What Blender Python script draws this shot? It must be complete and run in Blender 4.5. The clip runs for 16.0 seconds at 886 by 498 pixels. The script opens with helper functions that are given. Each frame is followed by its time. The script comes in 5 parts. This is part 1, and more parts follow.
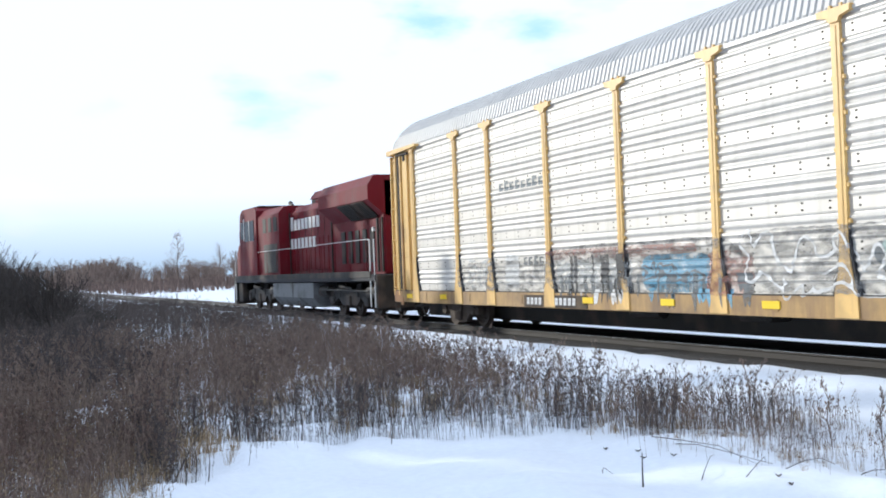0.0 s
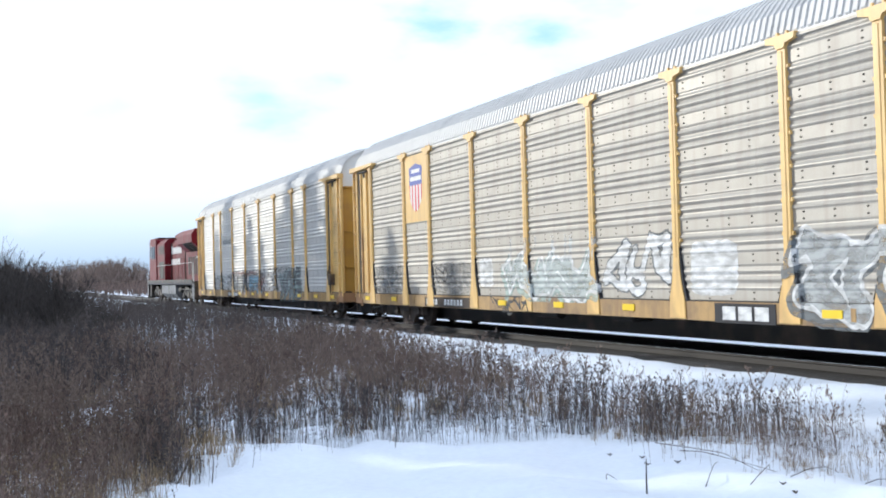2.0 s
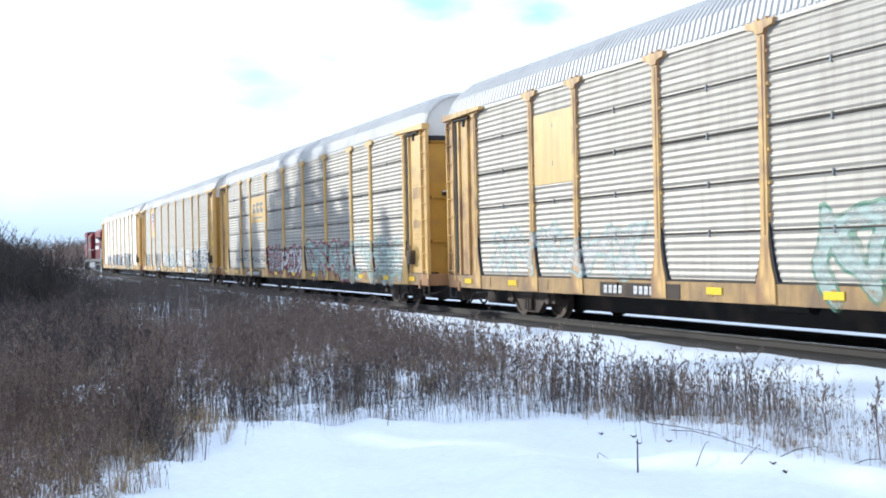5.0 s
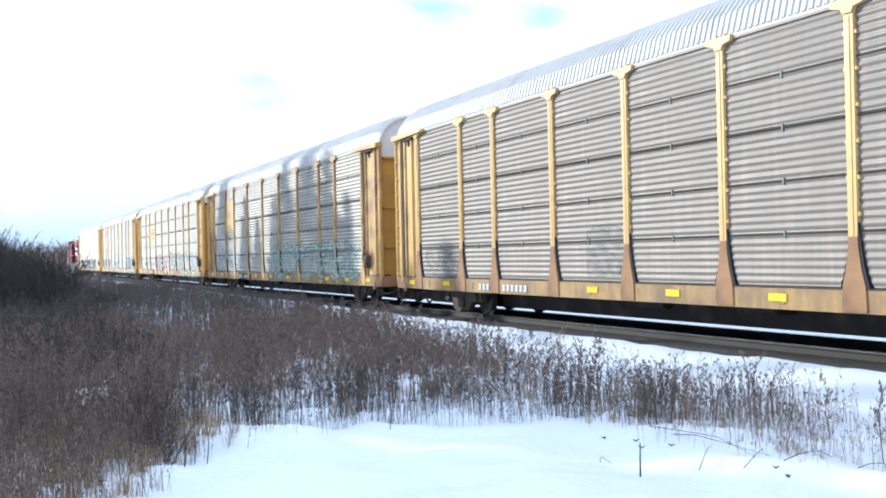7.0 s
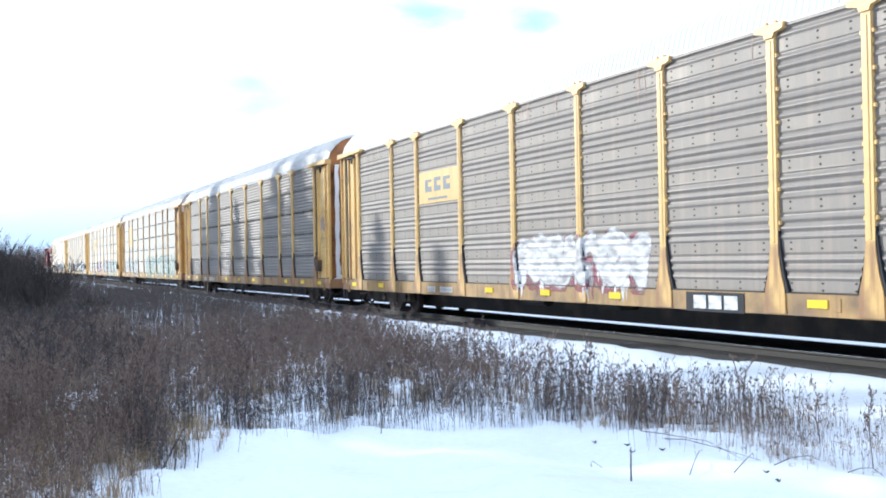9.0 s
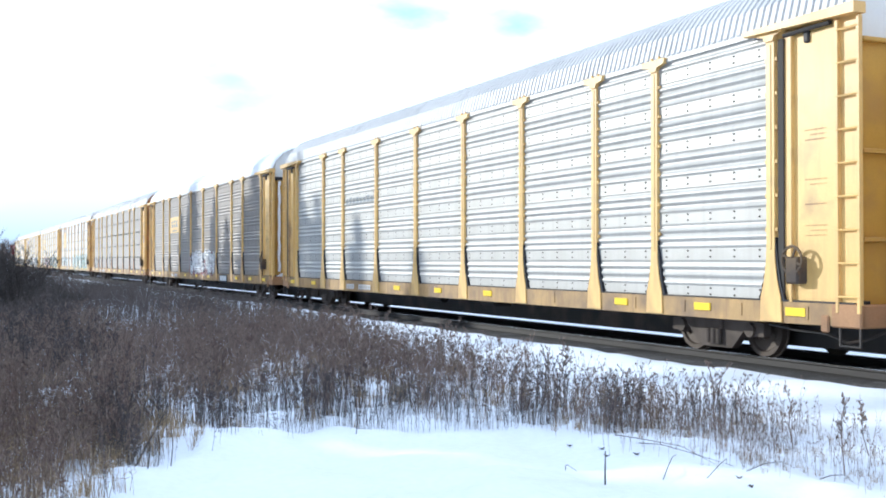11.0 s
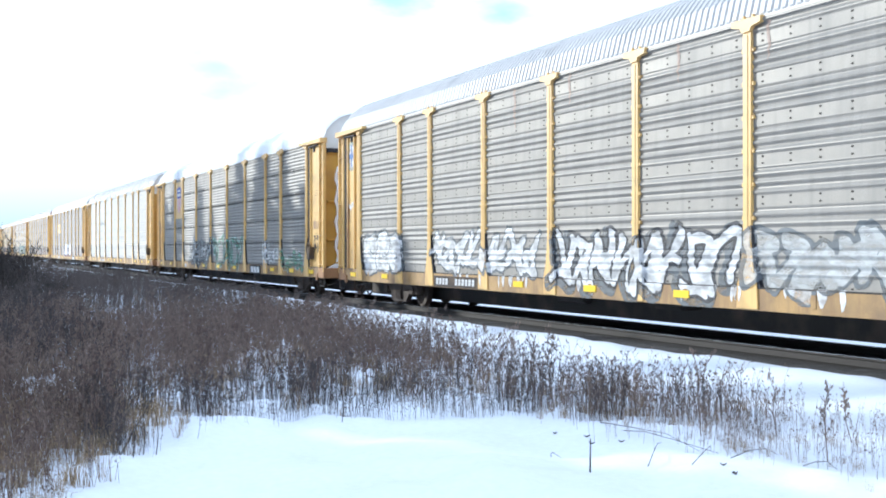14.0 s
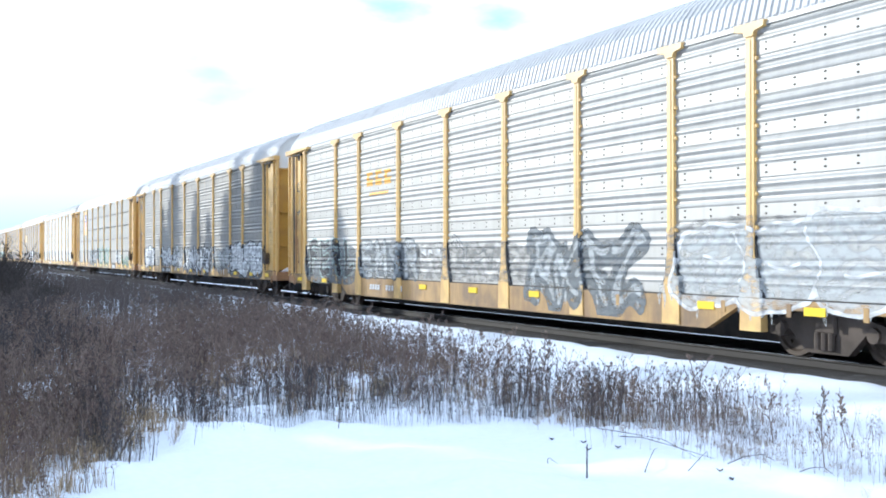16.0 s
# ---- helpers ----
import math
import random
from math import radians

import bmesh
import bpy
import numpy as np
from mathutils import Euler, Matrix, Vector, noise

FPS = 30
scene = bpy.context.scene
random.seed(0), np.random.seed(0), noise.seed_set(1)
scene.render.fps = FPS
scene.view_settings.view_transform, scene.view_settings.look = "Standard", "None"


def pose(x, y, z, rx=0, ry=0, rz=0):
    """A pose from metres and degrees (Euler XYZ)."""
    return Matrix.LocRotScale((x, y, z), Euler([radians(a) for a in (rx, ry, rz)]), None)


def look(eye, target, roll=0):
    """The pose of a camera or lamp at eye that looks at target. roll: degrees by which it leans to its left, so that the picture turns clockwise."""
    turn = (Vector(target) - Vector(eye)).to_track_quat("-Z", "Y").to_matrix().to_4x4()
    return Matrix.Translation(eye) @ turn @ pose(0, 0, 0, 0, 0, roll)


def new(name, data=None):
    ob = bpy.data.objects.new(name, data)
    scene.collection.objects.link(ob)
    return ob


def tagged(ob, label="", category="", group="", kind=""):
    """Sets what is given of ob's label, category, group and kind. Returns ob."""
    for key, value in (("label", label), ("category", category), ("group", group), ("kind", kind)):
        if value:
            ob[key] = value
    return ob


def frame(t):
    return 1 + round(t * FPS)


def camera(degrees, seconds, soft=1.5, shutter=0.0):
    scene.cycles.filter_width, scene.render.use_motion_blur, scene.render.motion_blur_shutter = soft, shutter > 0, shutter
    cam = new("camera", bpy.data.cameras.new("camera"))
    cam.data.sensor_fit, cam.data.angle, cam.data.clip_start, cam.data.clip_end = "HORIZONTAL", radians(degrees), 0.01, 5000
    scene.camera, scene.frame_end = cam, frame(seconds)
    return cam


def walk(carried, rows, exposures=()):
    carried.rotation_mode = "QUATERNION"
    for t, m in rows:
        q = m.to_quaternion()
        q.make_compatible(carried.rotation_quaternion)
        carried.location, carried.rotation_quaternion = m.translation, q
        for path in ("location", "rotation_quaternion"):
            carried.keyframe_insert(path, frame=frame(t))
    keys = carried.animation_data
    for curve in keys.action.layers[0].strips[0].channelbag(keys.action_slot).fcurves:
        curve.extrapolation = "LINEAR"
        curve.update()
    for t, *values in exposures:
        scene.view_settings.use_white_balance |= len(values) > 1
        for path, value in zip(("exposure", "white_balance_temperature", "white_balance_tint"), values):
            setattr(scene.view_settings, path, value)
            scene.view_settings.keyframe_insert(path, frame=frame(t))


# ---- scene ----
# World: X across the track (train side positive), Y along the track (the way the train goes), Z up; rail head at z = 0.
cam = camera(44.6, 16.0, soft=1.82)
PATH = [
    (0, 0, 0, 1.62, 91.03, 2.13, -23.09),
    (0.5, 0, 0, 1.62, 91.19, 2.20, -22.31),
    (1, 0, 0, 1.62, 91.58, 1.83, -22.31),
    (1.5, 0, 0, 1.62, 91.55, 1.29, -22.77),
    (2, 0, 0, 1.62, 91.25, 1.53, -22.79),
    (2.5, 0, 0, 1.62, 91.23, 1.22, -22.73),
    (3, 0, 0, 1.62, 91.07, 1.38, -22.96),
    (3.5, 0, 0, 1.62, 90.85, 1.02, -22.45),
    (4, 0, 0, 1.62, 90.07, 1.02, -22.61),
    (4.2, 0, 0, 1.62, 90.11, 1.14, -23.31),
    (6.3, 0, 0, 1.62, 90.28, 1.34, -22.76),
    (6.5, 0, 0, 1.62, 90.48, 1.20, -22.99),
    (7, 0, 0, 1.62, 90.33, 1.18, -23.01),
    (7.5, 0, 0, 1.62, 90.31, 1.06, -22.73),
    (8, 0, 0, 1.62, 90.35, 0.77, -22.91),
    (8.5, 0, 0, 1.62, 90.39, 0.85, -23.08),
    (9, 0, 0, 1.62, 90.54, 1.05, -23.47),
    (9.5, 0, 0, 1.62, 90.73, 0.94, -23.91),
    (10, 0, 0, 1.62, 90.54, 0.96, -24.26),
    (10.2, 0, 0, 1.62, 90.46, 0.70, -24.39),
    (12.3, 0, 0, 1.62, 90.69, -0.19, -24.67),
    (12.5, 0, 0, 1.62, 90.64, 0.05, -24.90),
    (13, 0, 0, 1.62, 90.31, 0.11, -25.10),
    (13.5, 0, 0, 1.62, 90.08, 0.10, -25.36),
    (14, 0, 0, 1.62, 89.98, 0.05, -25.37),
    (14.5, 0, 0, 1.62, 89.76, -0.04, -25.49),
    (15, 0, 0, 1.62, 89.82, -0.01, -25.55),
    (15.5, 0, 0, 1.62, 90.15, 0.04, -25.50),
    (16, 0, 0, 1.62, 90.28, 0.04, -25.55),
]
walk(cam, [(t, pose(*p)) for t, *p in PATH],
     exposures=[(0.0, -0.03, 5800, 8), (2.0, 0.0, 5780, 8), (3.0, 0.07, 5720, 8), (4.2, 0.10, 5660, 8), (6.3, 0.28, 5540, 7), (9.0, 0.31, 5480, 7), (16.0, 0.32, 5420, 7)])

# ---- light: low winter sun from the camera's side of the line, ahead along the track ----
SUN_AZ, SUN_EL = 38.0, 16.0          # degrees to the left of +Y, and above the horizon
sun_way = Vector((-math.sin(radians(SUN_AZ)) * math.cos(radians(SUN_EL)),
                  math.cos(radians(SUN_AZ)) * math.cos(radians(SUN_EL)), math.sin(radians(SUN_EL))))
sun = new("sun", bpy.data.lights.new("sun", "SUN"))
sun.data.energy, sun.data.angle, sun.data.color = 3.4, radians(0.6), (1.0, 0.90, 0.74)
sun.matrix_world = look(sun_way * 60, (0, 0, 0))

world = bpy.data.worlds.new("winter_sky")
scene.world = world
world.use_nodes = True
wn, wl = world.node_tree.nodes, world.node_tree.links
bg = wn["Background"]
sky = wn.new("ShaderNodeTexSky")
sky.sky_type, sky.sun_disc = "NISHITA", False
sky.sun_elevation, sky.sun_rotation = radians(SUN_EL), radians(-SUN_AZ)
sky.air_density, sky.dust_density = 1.0, 1.2
co = wn.new("ShaderNodeTexCoord")
mp = wn.new("ShaderNodeMapping")
mp.inputs["Scale"].default_value = (1.0, 1.0, 2.6)
cl = wn.new("ShaderNodeTexNoise")
cl.inputs["Scale"].default_value, cl.inputs["Detail"].default_value, cl.inputs["Roughness"].default_value = 4.2, 5.0, 0.5
ramp = wn.new("ShaderNodeValToRGB")
ramp.color_ramp.elements[0].position, ramp.color_ramp.elements[1].position = 0.30, 0.40
ramp.color_ramp.elements[0].color = (0.55, 0.55, 0.55, 1)
cloud = wn.new("ShaderNodeMixRGB")
cloud.inputs[2].default_value = (7.3, 7.7, 8.4, 1)
wl.new(co.outputs["Generated"], mp.inputs["Vector"])
wl.new(mp.outputs["Vector"], cl.inputs["Vector"])
wl.new(cl.outputs["Fac"], ramp.inputs["Fac"])
wl.new(ramp.outputs["Color"], cloud.inputs[0])
wl.new(sky.outputs["Color"], cloud.inputs[1])
# gaps in the cloud where clear blue shows: degrees right of +Y, degrees up, half-width in degrees, depth
cloud_out = cloud.outputs["Color"]
wisp = wn.new("ShaderNodeTexNoise")
wisp.inputs["Scale"].default_value, wisp.inputs["Detail"].default_value = 9.0, 7.0
wl.new(mp.outputs["Vector"], wisp.inputs["Vector"])
for az, up, wide, deep in ((28.6, 12.2, 2.5, 0.75), (22.0, 13.8, 2.7, 0.72), (13.6, 9.4, 2.4, 0.5), (6.2, 9.2, 1.2, 0.2), (38.0, 16.5, 4.0, 0.7), (-30.0, 24.0, 7.0, 0.8), (75.0, 22.0, 8.0, 0.8)):
    a, e = radians(az), radians(up)
    dist = wn.new("ShaderNodeVectorMath"); dist.operation = "DISTANCE"
    dist.inputs[1].default_value = (math.sin(a) * math.cos(e), math.cos(a) * math.cos(e), math.sin(e) * 1.5)
    tall = wn.new("ShaderNodeMapping"); tall.inputs["Scale"].default_value = (1, 1, 1.5)
    wl.new(co.outputs["Generated"], tall.inputs["Vector"])
    wl.new(tall.outputs["Vector"], dist.inputs[0])
    frayed = wn.new("ShaderNodeMath"); frayed.operation = "MULTIPLY_ADD"
    frayed.inputs[1].default_value = radians(wide) * 6.5
    wl.new(wisp.outputs["Fac"], frayed.inputs[0]); wl.new(dist.outputs["Value"], frayed.inputs[2])
    gap = wn.new("ShaderNodeMapRange"); gap.interpolation_type = "SMOOTHSTEP"
    gap.inputs["From Min"].default_value, gap.inputs["From Max"].default_value = radians(wide) * 2.5, radians(wide) * 4.3
    gap.inputs["To Min"].default_value, gap.inputs["To Max"].default_value = deep, 0.0
    wl.new(frayed.outputs[0], gap.inputs["Value"])
    blue = wn.new("ShaderNodeMixRGB")
    blue.inputs[2].default_value = (2.6, 5.3, 6.3, 1)
    wl.new(gap.outputs[0], blue.inputs[0]); wl.new(cloud_out, blue.inputs[1])
    cloud_out = blue.outputs["Color"]
# pale blue haze low over the horizon, all round
sep = wn.new("ShaderNodeSeparateXYZ")
low = wn.new("ShaderNodeMapRange")
low.inputs["From Min"].default_value, low.inputs["From Max"].default_value = 0.005, 0.075
low.inputs["To Min"].default_value, low.inputs["To Max"].default_value = 0.85, 0.0
haze = wn.new("ShaderNodeMixRGB")
haze.inputs[2].default_value = (3.0, 4.0, 5.0, 1)
wl.new(co.outputs["Generated"], sep.inputs[0])
wl.new(sep.outputs["Z"], low.inputs["Value"])
wl.new(low.outputs[0], haze.inputs[0])
wl.new(cloud_out, haze.inputs[1])
wl.new(haze.outputs["Color"], bg.inputs["Color"])
bg.inputs["Strength"].default_value = 0.15


# ---- materials ----
def mat(name, col, rough=0.6, metal=0.0, var=0.25, scale=3.0, bump=0.1, fine=60.0, dirt=None, dirt_at=0.6,
        stretch=(1, 1, 1), island=False, objrand=0.0, streak=None):
    """Principled surface with two scales of variation, an optional dirt colour and fine relief."""
    m = bpy.data.materials.new(name)
    m.use_nodes = True
    n, l = m.node_tree.nodes, m.node_tree.links
    b = n["Principled BSDF"]
    tc, mpn = n.new("ShaderNodeTexCoord"), n.new("ShaderNodeMapping")
    mpn.inputs["Scale"].default_value = stretch
    l.new(tc.outputs["Object"], mpn.inputs["Vector"])
    big, small = n.new("ShaderNodeTexNoise"), n.new("ShaderNodeTexNoise")
    big.inputs["Scale"].default_value, big.inputs["Detail"].default_value = scale, 6
    small.inputs["Scale"].default_value, small.inputs["Detail"].default_value = fine, 3
    for t in (big, small):
        l.new(mpn.outputs["Vector"], t.inputs["Vector"])
    add = n.new("ShaderNodeMath"); add.operation = "ADD"
    l.new(big.outputs["Fac"], add.inputs[0]); l.new(small.outputs["Fac"], add.inputs[1])
    rng = n.new("ShaderNodeMapRange")
    rng.inputs["From Min"].default_value, rng.inputs["From Max"].default_value = 0.6, 1.4
    rng.inputs["To Min"].default_value, rng.inputs["To Max"].default_value = 1 - var, 1 + var
    l.new(add.outputs[0], rng.inputs["Value"])
    out = rng.outputs[0]
    if island or objrand:
        src = n.new("ShaderNodeNewGeometry").outputs["Random Per Island"] if island else n.new("ShaderNodeObjectInfo").outputs["Random"]
        r2 = n.new("ShaderNodeMapRange")
        k = 0.55 if island else objrand
        r2.inputs["To Min"].default_value, r2.inputs["To Max"].default_value = 1 - k, 1 + k
        l.new(src, r2.inputs["Value"])
        mu = n.new("ShaderNodeMath"); mu.operation = "MULTIPLY"
        l.new(out, mu.inputs[0]); l.new(r2.outputs[0], mu.inputs[1])
        out = mu.outputs[0]
    mix = n.new("ShaderNodeMixRGB"); mix.blend_type = "MULTIPLY"; mix.inputs[0].default_value = 1
    mix.inputs[1].default_value = (*col, 1)
    l.new(out, mix.inputs[2])
    res = mix.outputs[0]
    for spec, where, sc, st in ((dirt, dirt_at, 1.3, (1, 1, 1)), (streak, 0.58, 2.2, (1, 3.0, 0.35))):
        if spec:
            d = n.new("ShaderNodeTexNoise"); d.inputs["Scale"].default_value, d.inputs["Detail"].default_value = sc, 8
            m3 = n.new("ShaderNodeMapping"); m3.inputs["Scale"].default_value = st
            m3.inputs["Location"].default_value = (3.1, 7.7, 1.3)
            l.new(tc.outputs["Object"], m3.inputs["Vector"]); l.new(m3.outputs["Vector"], d.inputs["Vector"])
            rp = n.new("ShaderNodeMapRange")
            rp.inputs["From Min"].default_value, rp.inputs["From Max"].default_value = where - 0.1, where + 0.12
            rp.inputs["To Max"].default_value = 0.85
            l.new(d.outputs["Fac"], rp.inputs["Value"])
            mm = n.new("ShaderNodeMixRGB"); mm.inputs[2].default_value = (*spec, 1)
            l.new(rp.outputs[0], mm.inputs[0]); l.new(res, mm.inputs[1])
            res = mm.outputs[0]
    l.new(res, b.inputs["Base Color"])
    rr = n.new("ShaderNodeMapRange")
    rr.inputs["To Min"].default_value, rr.inputs["To Max"].default_value = max(rough - 0.12, 0.03), min(rough + 0.12, 1)
    l.new(big.outputs["Fac"], rr.inputs["Value"]); l.new(rr.outputs[0], b.inputs["Roughness"])
    b.inputs["Metallic"].default_value = metal
    if bump:
        bp = n.new("ShaderNodeBump"); bp.inputs["Strength"].default_value, bp.inputs["Distance"].default_value = bump, 0.02
        l.new(small.outputs["Fac"], bp.inputs["Height"]); l.new(bp.outputs[0], b.inputs["Normal"])
    return m


SNOW = mat("snow", (0.71, 0.765, 0.85), 0.6, var=0.06, scale=1.5, bump=0.35, fine=14)
BALLAST = mat("ballast", (0.066, 0.062, 0.060), 0.9, var=0.5, scale=4, fine=18, bump=1.0, dirt=(0.6, 0.62, 0.65), dirt_at=0.72)
RAIL = mat("rail_steel", (0.042, 0.038, 0.036), 0.6, metal=0.3, var=0.2)
RAILTOP = mat("polished_rail", (0.55, 0.55, 0.55), 0.25, metal=1.0, var=0.08)
TIE = mat("creosoted_wood", (0.06, 0.05, 0.04), 0.9, var=0.3, dirt=(0.6, 0.62, 0.66), dirt_at=0.6)
YELLOW = mat("railcar_yellow", (0.71, 0.46, 0.155), 0.45, var=0.10, scale=1.2, dirt=(0.34, 0.22, 0.10), dirt_at=0.66, streak=(0.58, 0.36, 0.13))
YELLOW_OLD = mat("weathered_yellow", (0.64, 0.40, 0.13), 0.55, var=0.16, scale=1.5, dirt=(0.22, 0.12, 0.06), dirt_at=0.58, streak=(0.28, 0.14, 0.06))
SILL = mat("grimy_yellow_sill", (0.40, 0.245, 0.085), 0.58, var=0.22, scale=1.8, dirt=(0.15, 0.095, 0.055), dirt_at=0.53, streak=(0.24, 0.14, 0.06))
FOOT = mat("rubbed_brown_foot", (0.36, 0.20, 0.10), 0.6, var=0.2, scale=3, dirt=(0.20, 0.12, 0.07), dirt_at=0.6)
# railcar yellow darkened: the shade on the end faces is in the colour
END_SHADE_YELLOW = mat("end_door_shaded_yellow", (0.52, 0.30, 0.05), 0.5, var=0.12, scale=1.2, dirt=(0.34, 0.19, 0.06), dirt_at=0.64, streak=(0.44, 0.25, 0.06))
GRIME = mat("black_grime_field", (0.075, 0.06, 0.05), 0.7, var=0.3, scale=2, dirt=(0.22, 0.15, 0.08), dirt_at=0.6)
RUST_RUN = mat("rust_run", (0.36, 0.27, 0.215), 0.65, var=0.15)
ORANGE_RUST = mat("rusty_orange", (0.42, 0.17, 0.05), 0.6, var=0.25, dirt=(0.09, 0.05, 0.03), dirt_at=0.55)
GALV_NEW = mat("bright_galvanized", (0.575, 0.552, 0.515), 0.52, metal=0.3, var=0.10, scale=0.9, dirt=(0.46, 0.44, 0.40), dirt_at=0.66, streak=(0.5, 0.48, 0.44))
GALV = mat("galvanized", (0.375, 0.352, 0.313), 0.54, metal=0.3, var=0.14, scale=0.9, dirt=(0.30, 0.28, 0.25), dirt_at=0.62, streak=(0.33, 0.30, 0.26))
GALV_OLD = mat("weathered_galvanized", (0.228, 0.205, 0.182), 0.57, metal=0.28, var=0.16, scale=0.9, dirt=(0.23, 0.20, 0.17), dirt_at=0.6, streak=(0.27, 0.23, 0.195))
GALV_GREY = mat("grey_galvanized", (0.272, 0.256, 0.229), 0.55, metal=0.3, var=0.16, scale=0.9, dirt=(0.22, 0.21, 0.19), dirt_at=0.6, streak=(0.23, 0.22, 0.20))
GALV_PALE = mat("pale_galvanized", (0.41, 0.40, 0.375), 0.52, metal=0.3, var=0.12, scale=0.9, dirt=(0.34, 0.33, 0.30), dirt_at=0.62, streak=(0.37, 0.355, 0.33))
ROOF = mat("galvanized_roof", (0.50, 0.495, 0.485), 0.5, metal=0.2, var=0.10, scale=0.6, dirt=(0.36, 0.36, 0.36), dirt_at=0.66)
ROOF_SNOW = mat("frosted_roof", (0.80, 0.82, 0.85), 0.5, var=0.06, scale=0.6)
DARK = mat("grimy_black_steel", (0.035, 0.032, 0.03), 0.6, var=0.3, dirt=(0.11, 0.08, 0.06), dirt_at=0.6)
HOLE = mat("dark_opening", (0.075, 0.068, 0.06), 0.8, var=0.1, bump=0)
WHEEL = mat("wheel_steel", (0.09, 0.07, 0.055), 0.5, metal=0.4, var=0.3)
WHITE = mat("white_paint", (0.68, 0.68, 0.66), 0.5, var=0.08, scale=1.0, streak=(0.55, 0.53, 0.50))
FROST = mat("frost", (0.84, 0.86, 0.90), 0.7, var=0.06)
# also colours the painted shade at post feet and panel gaps
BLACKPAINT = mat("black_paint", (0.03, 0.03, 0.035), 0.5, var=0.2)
GREYPAINT = mat("grey_paint", (0.17, 0.19, 0.20), 0.5, var=0.25)
BLUE = mat("blue_paint", (0.03, 0.06, 0.32), 0.5, var=0.1)
REDSTRIPE = mat("red_paint", (0.55, 0.04, 0.05), 0.5, var=0.1)
ORANGE = mat("orange_paint", (0.70, 0.36, 0.03), 0.5, var=0.1)
REFLECT = mat("yellow_reflector", (0.85, 0.58, 0.02), 0.35, var=0.06)
LOCORED = mat("locomotive_red", (0.14, 0.003, 0.010), 0.58, var=0.2, scale=1.2, dirt=(0.10, 0.02, 0.02), dirt_at=0.62, streak=(0.10, 0.012, 0.016))
LOCORED.node_tree.nodes["Principled BSDF"].inputs["Specular IOR Level"].default_value = 0.22
TANK = mat("grey_tank", (0.20, 0.205, 0.21), 0.5, var=0.2, dirt=(0.05, 0.045, 0.04), dirt_at=0.6)
GLASS = mat("dark_window", (0.01, 0.012, 0.015), 0.15, var=0.0, bump=0)
GLASS.node_tree.nodes["Principled BSDF"].inputs["Specular IOR Level"].default_value = 0.05
WEED = mat("dry_weed", (0.172, 0.129, 0.106), 0.85, var=0.5, scale=.9, bump=0, island=True)
WEEDRED = mat("russet_weed", (0.126, 0.086, 0.071), 0.85, var=0.5, scale=1.3, bump=0, island=True)
# darker weed colour that carries the tree shade along the line
WEED_SHADED = mat("shaded_brown_weed", (0.098, 0.080, 0.072), 0.85, var=0.5, scale=.7, bump=0, island=True)
TRUCK = mat("dusty_truck_steel", (0.085, 0.068, 0.056), 0.75, var=0.3, dirt=(0.15, 0.12, 0.10), dirt_at=0.6)
# dark grey holds the shade on bank weeds and snow-edge stems
STEM = mat("shaded_grey_stem", (0.060, 0.053, 0.053), 0.85, var=0.4, scale=1.5, bump=0, island=True)
STRAW = mat("pale_grass", (0.30, 0.22, 0.13), 0.85, var=0.2, scale=2, bump=0, island=True)
TWIG = mat("bare_twigs", (0.045, 0.037, 0.033), 0.9, var=0.3, scale=2, bump=0, island=True)
# paler than the near twigs: distance haze is mixed into the colour
HAZETWIG = mat("hazed_brush", (0.20, 0.15, 0.125), 0.95, var=0.4, scale=0.2, bump=0, island=True)
NEEDLE = mat("spruce_needles", (0.03, 0.055, 0.025), 0.8, var=0.3, bump=0, island=True)
BARK = mat("bark", (0.09, 0.065, 0.05), 0.9, var=0.3)


def sprayed(name, col, cover=.8, patchy=.35):
    """Thin sprayed paint, worn so that the metal below shows through in places."""
    m = mat(name, col, 0.55, var=0.18, scale=2.0, bump=0)
    n, l = m.node_tree.nodes, m.node_tree.links
    b, out = n["Principled BSDF"], n["Material Output"]
    tc, nz = n.new("ShaderNodeTexCoord"), n.new("ShaderNodeTexNoise")
    st = n.new("ShaderNodeMapping"); st.inputs["Scale"].default_value = (1, 1.0, 2.4)
    nz.inputs["Scale"].default_value, nz.inputs["Detail"].default_value = 3.2, 7
    l.new(tc.outputs["Object"], st.inputs["Vector"]); l.new(st.outputs["Vector"], nz.inputs["Vector"])
    r = n.new("ShaderNodeMapRange")
    r.inputs["From Min"].default_value, r.inputs["From Max"].default_value = .36, .60
    r.inputs["To Min"].default_value, r.inputs["To Max"].default_value = max(0, cover - patchy), min(1, cover + patchy * .4)
    l.new(nz.outputs["Fac"], r.inputs["Value"])
    thin, mx = n.new("ShaderNodeBsdfTransparent"), n.new("ShaderNodeMixShader")
    l.new(r.outputs[0], mx.inputs[0]); l.new(thin.outputs[0], mx.inputs[1]); l.new(b.outputs[0], mx.inputs[2])
    l.new(mx.outputs[0], out.inputs["Surface"])
    return m


SP_WHITE = sprayed("sprayed_white", (0.70, 0.70, 0.69), .82)
SP_MIST = sprayed("sprayed_faint_white", (0.66, 0.68, 0.67), .45, .3)
SP_BLACK = sprayed("sprayed_black", (0.035, 0.035, 0.04), .85, .3)
SP_GREY = sprayed("sprayed_grey", (0.13, 0.145, 0.155), .78)
SP_PALE = sprayed("sprayed_pale_green", (0.43, 0.54, 0.50), .62)
SP_GREEN = sprayed("sprayed_green", (0.12, 0.30, 0.20), .52)
SP_MAROON = sprayed("sprayed_maroon", (0.27, 0.075, 0.10), .72)
SP_BLUE = sprayed("sprayed_sky_blue", (0.17, 0.42, 0.60), .78)
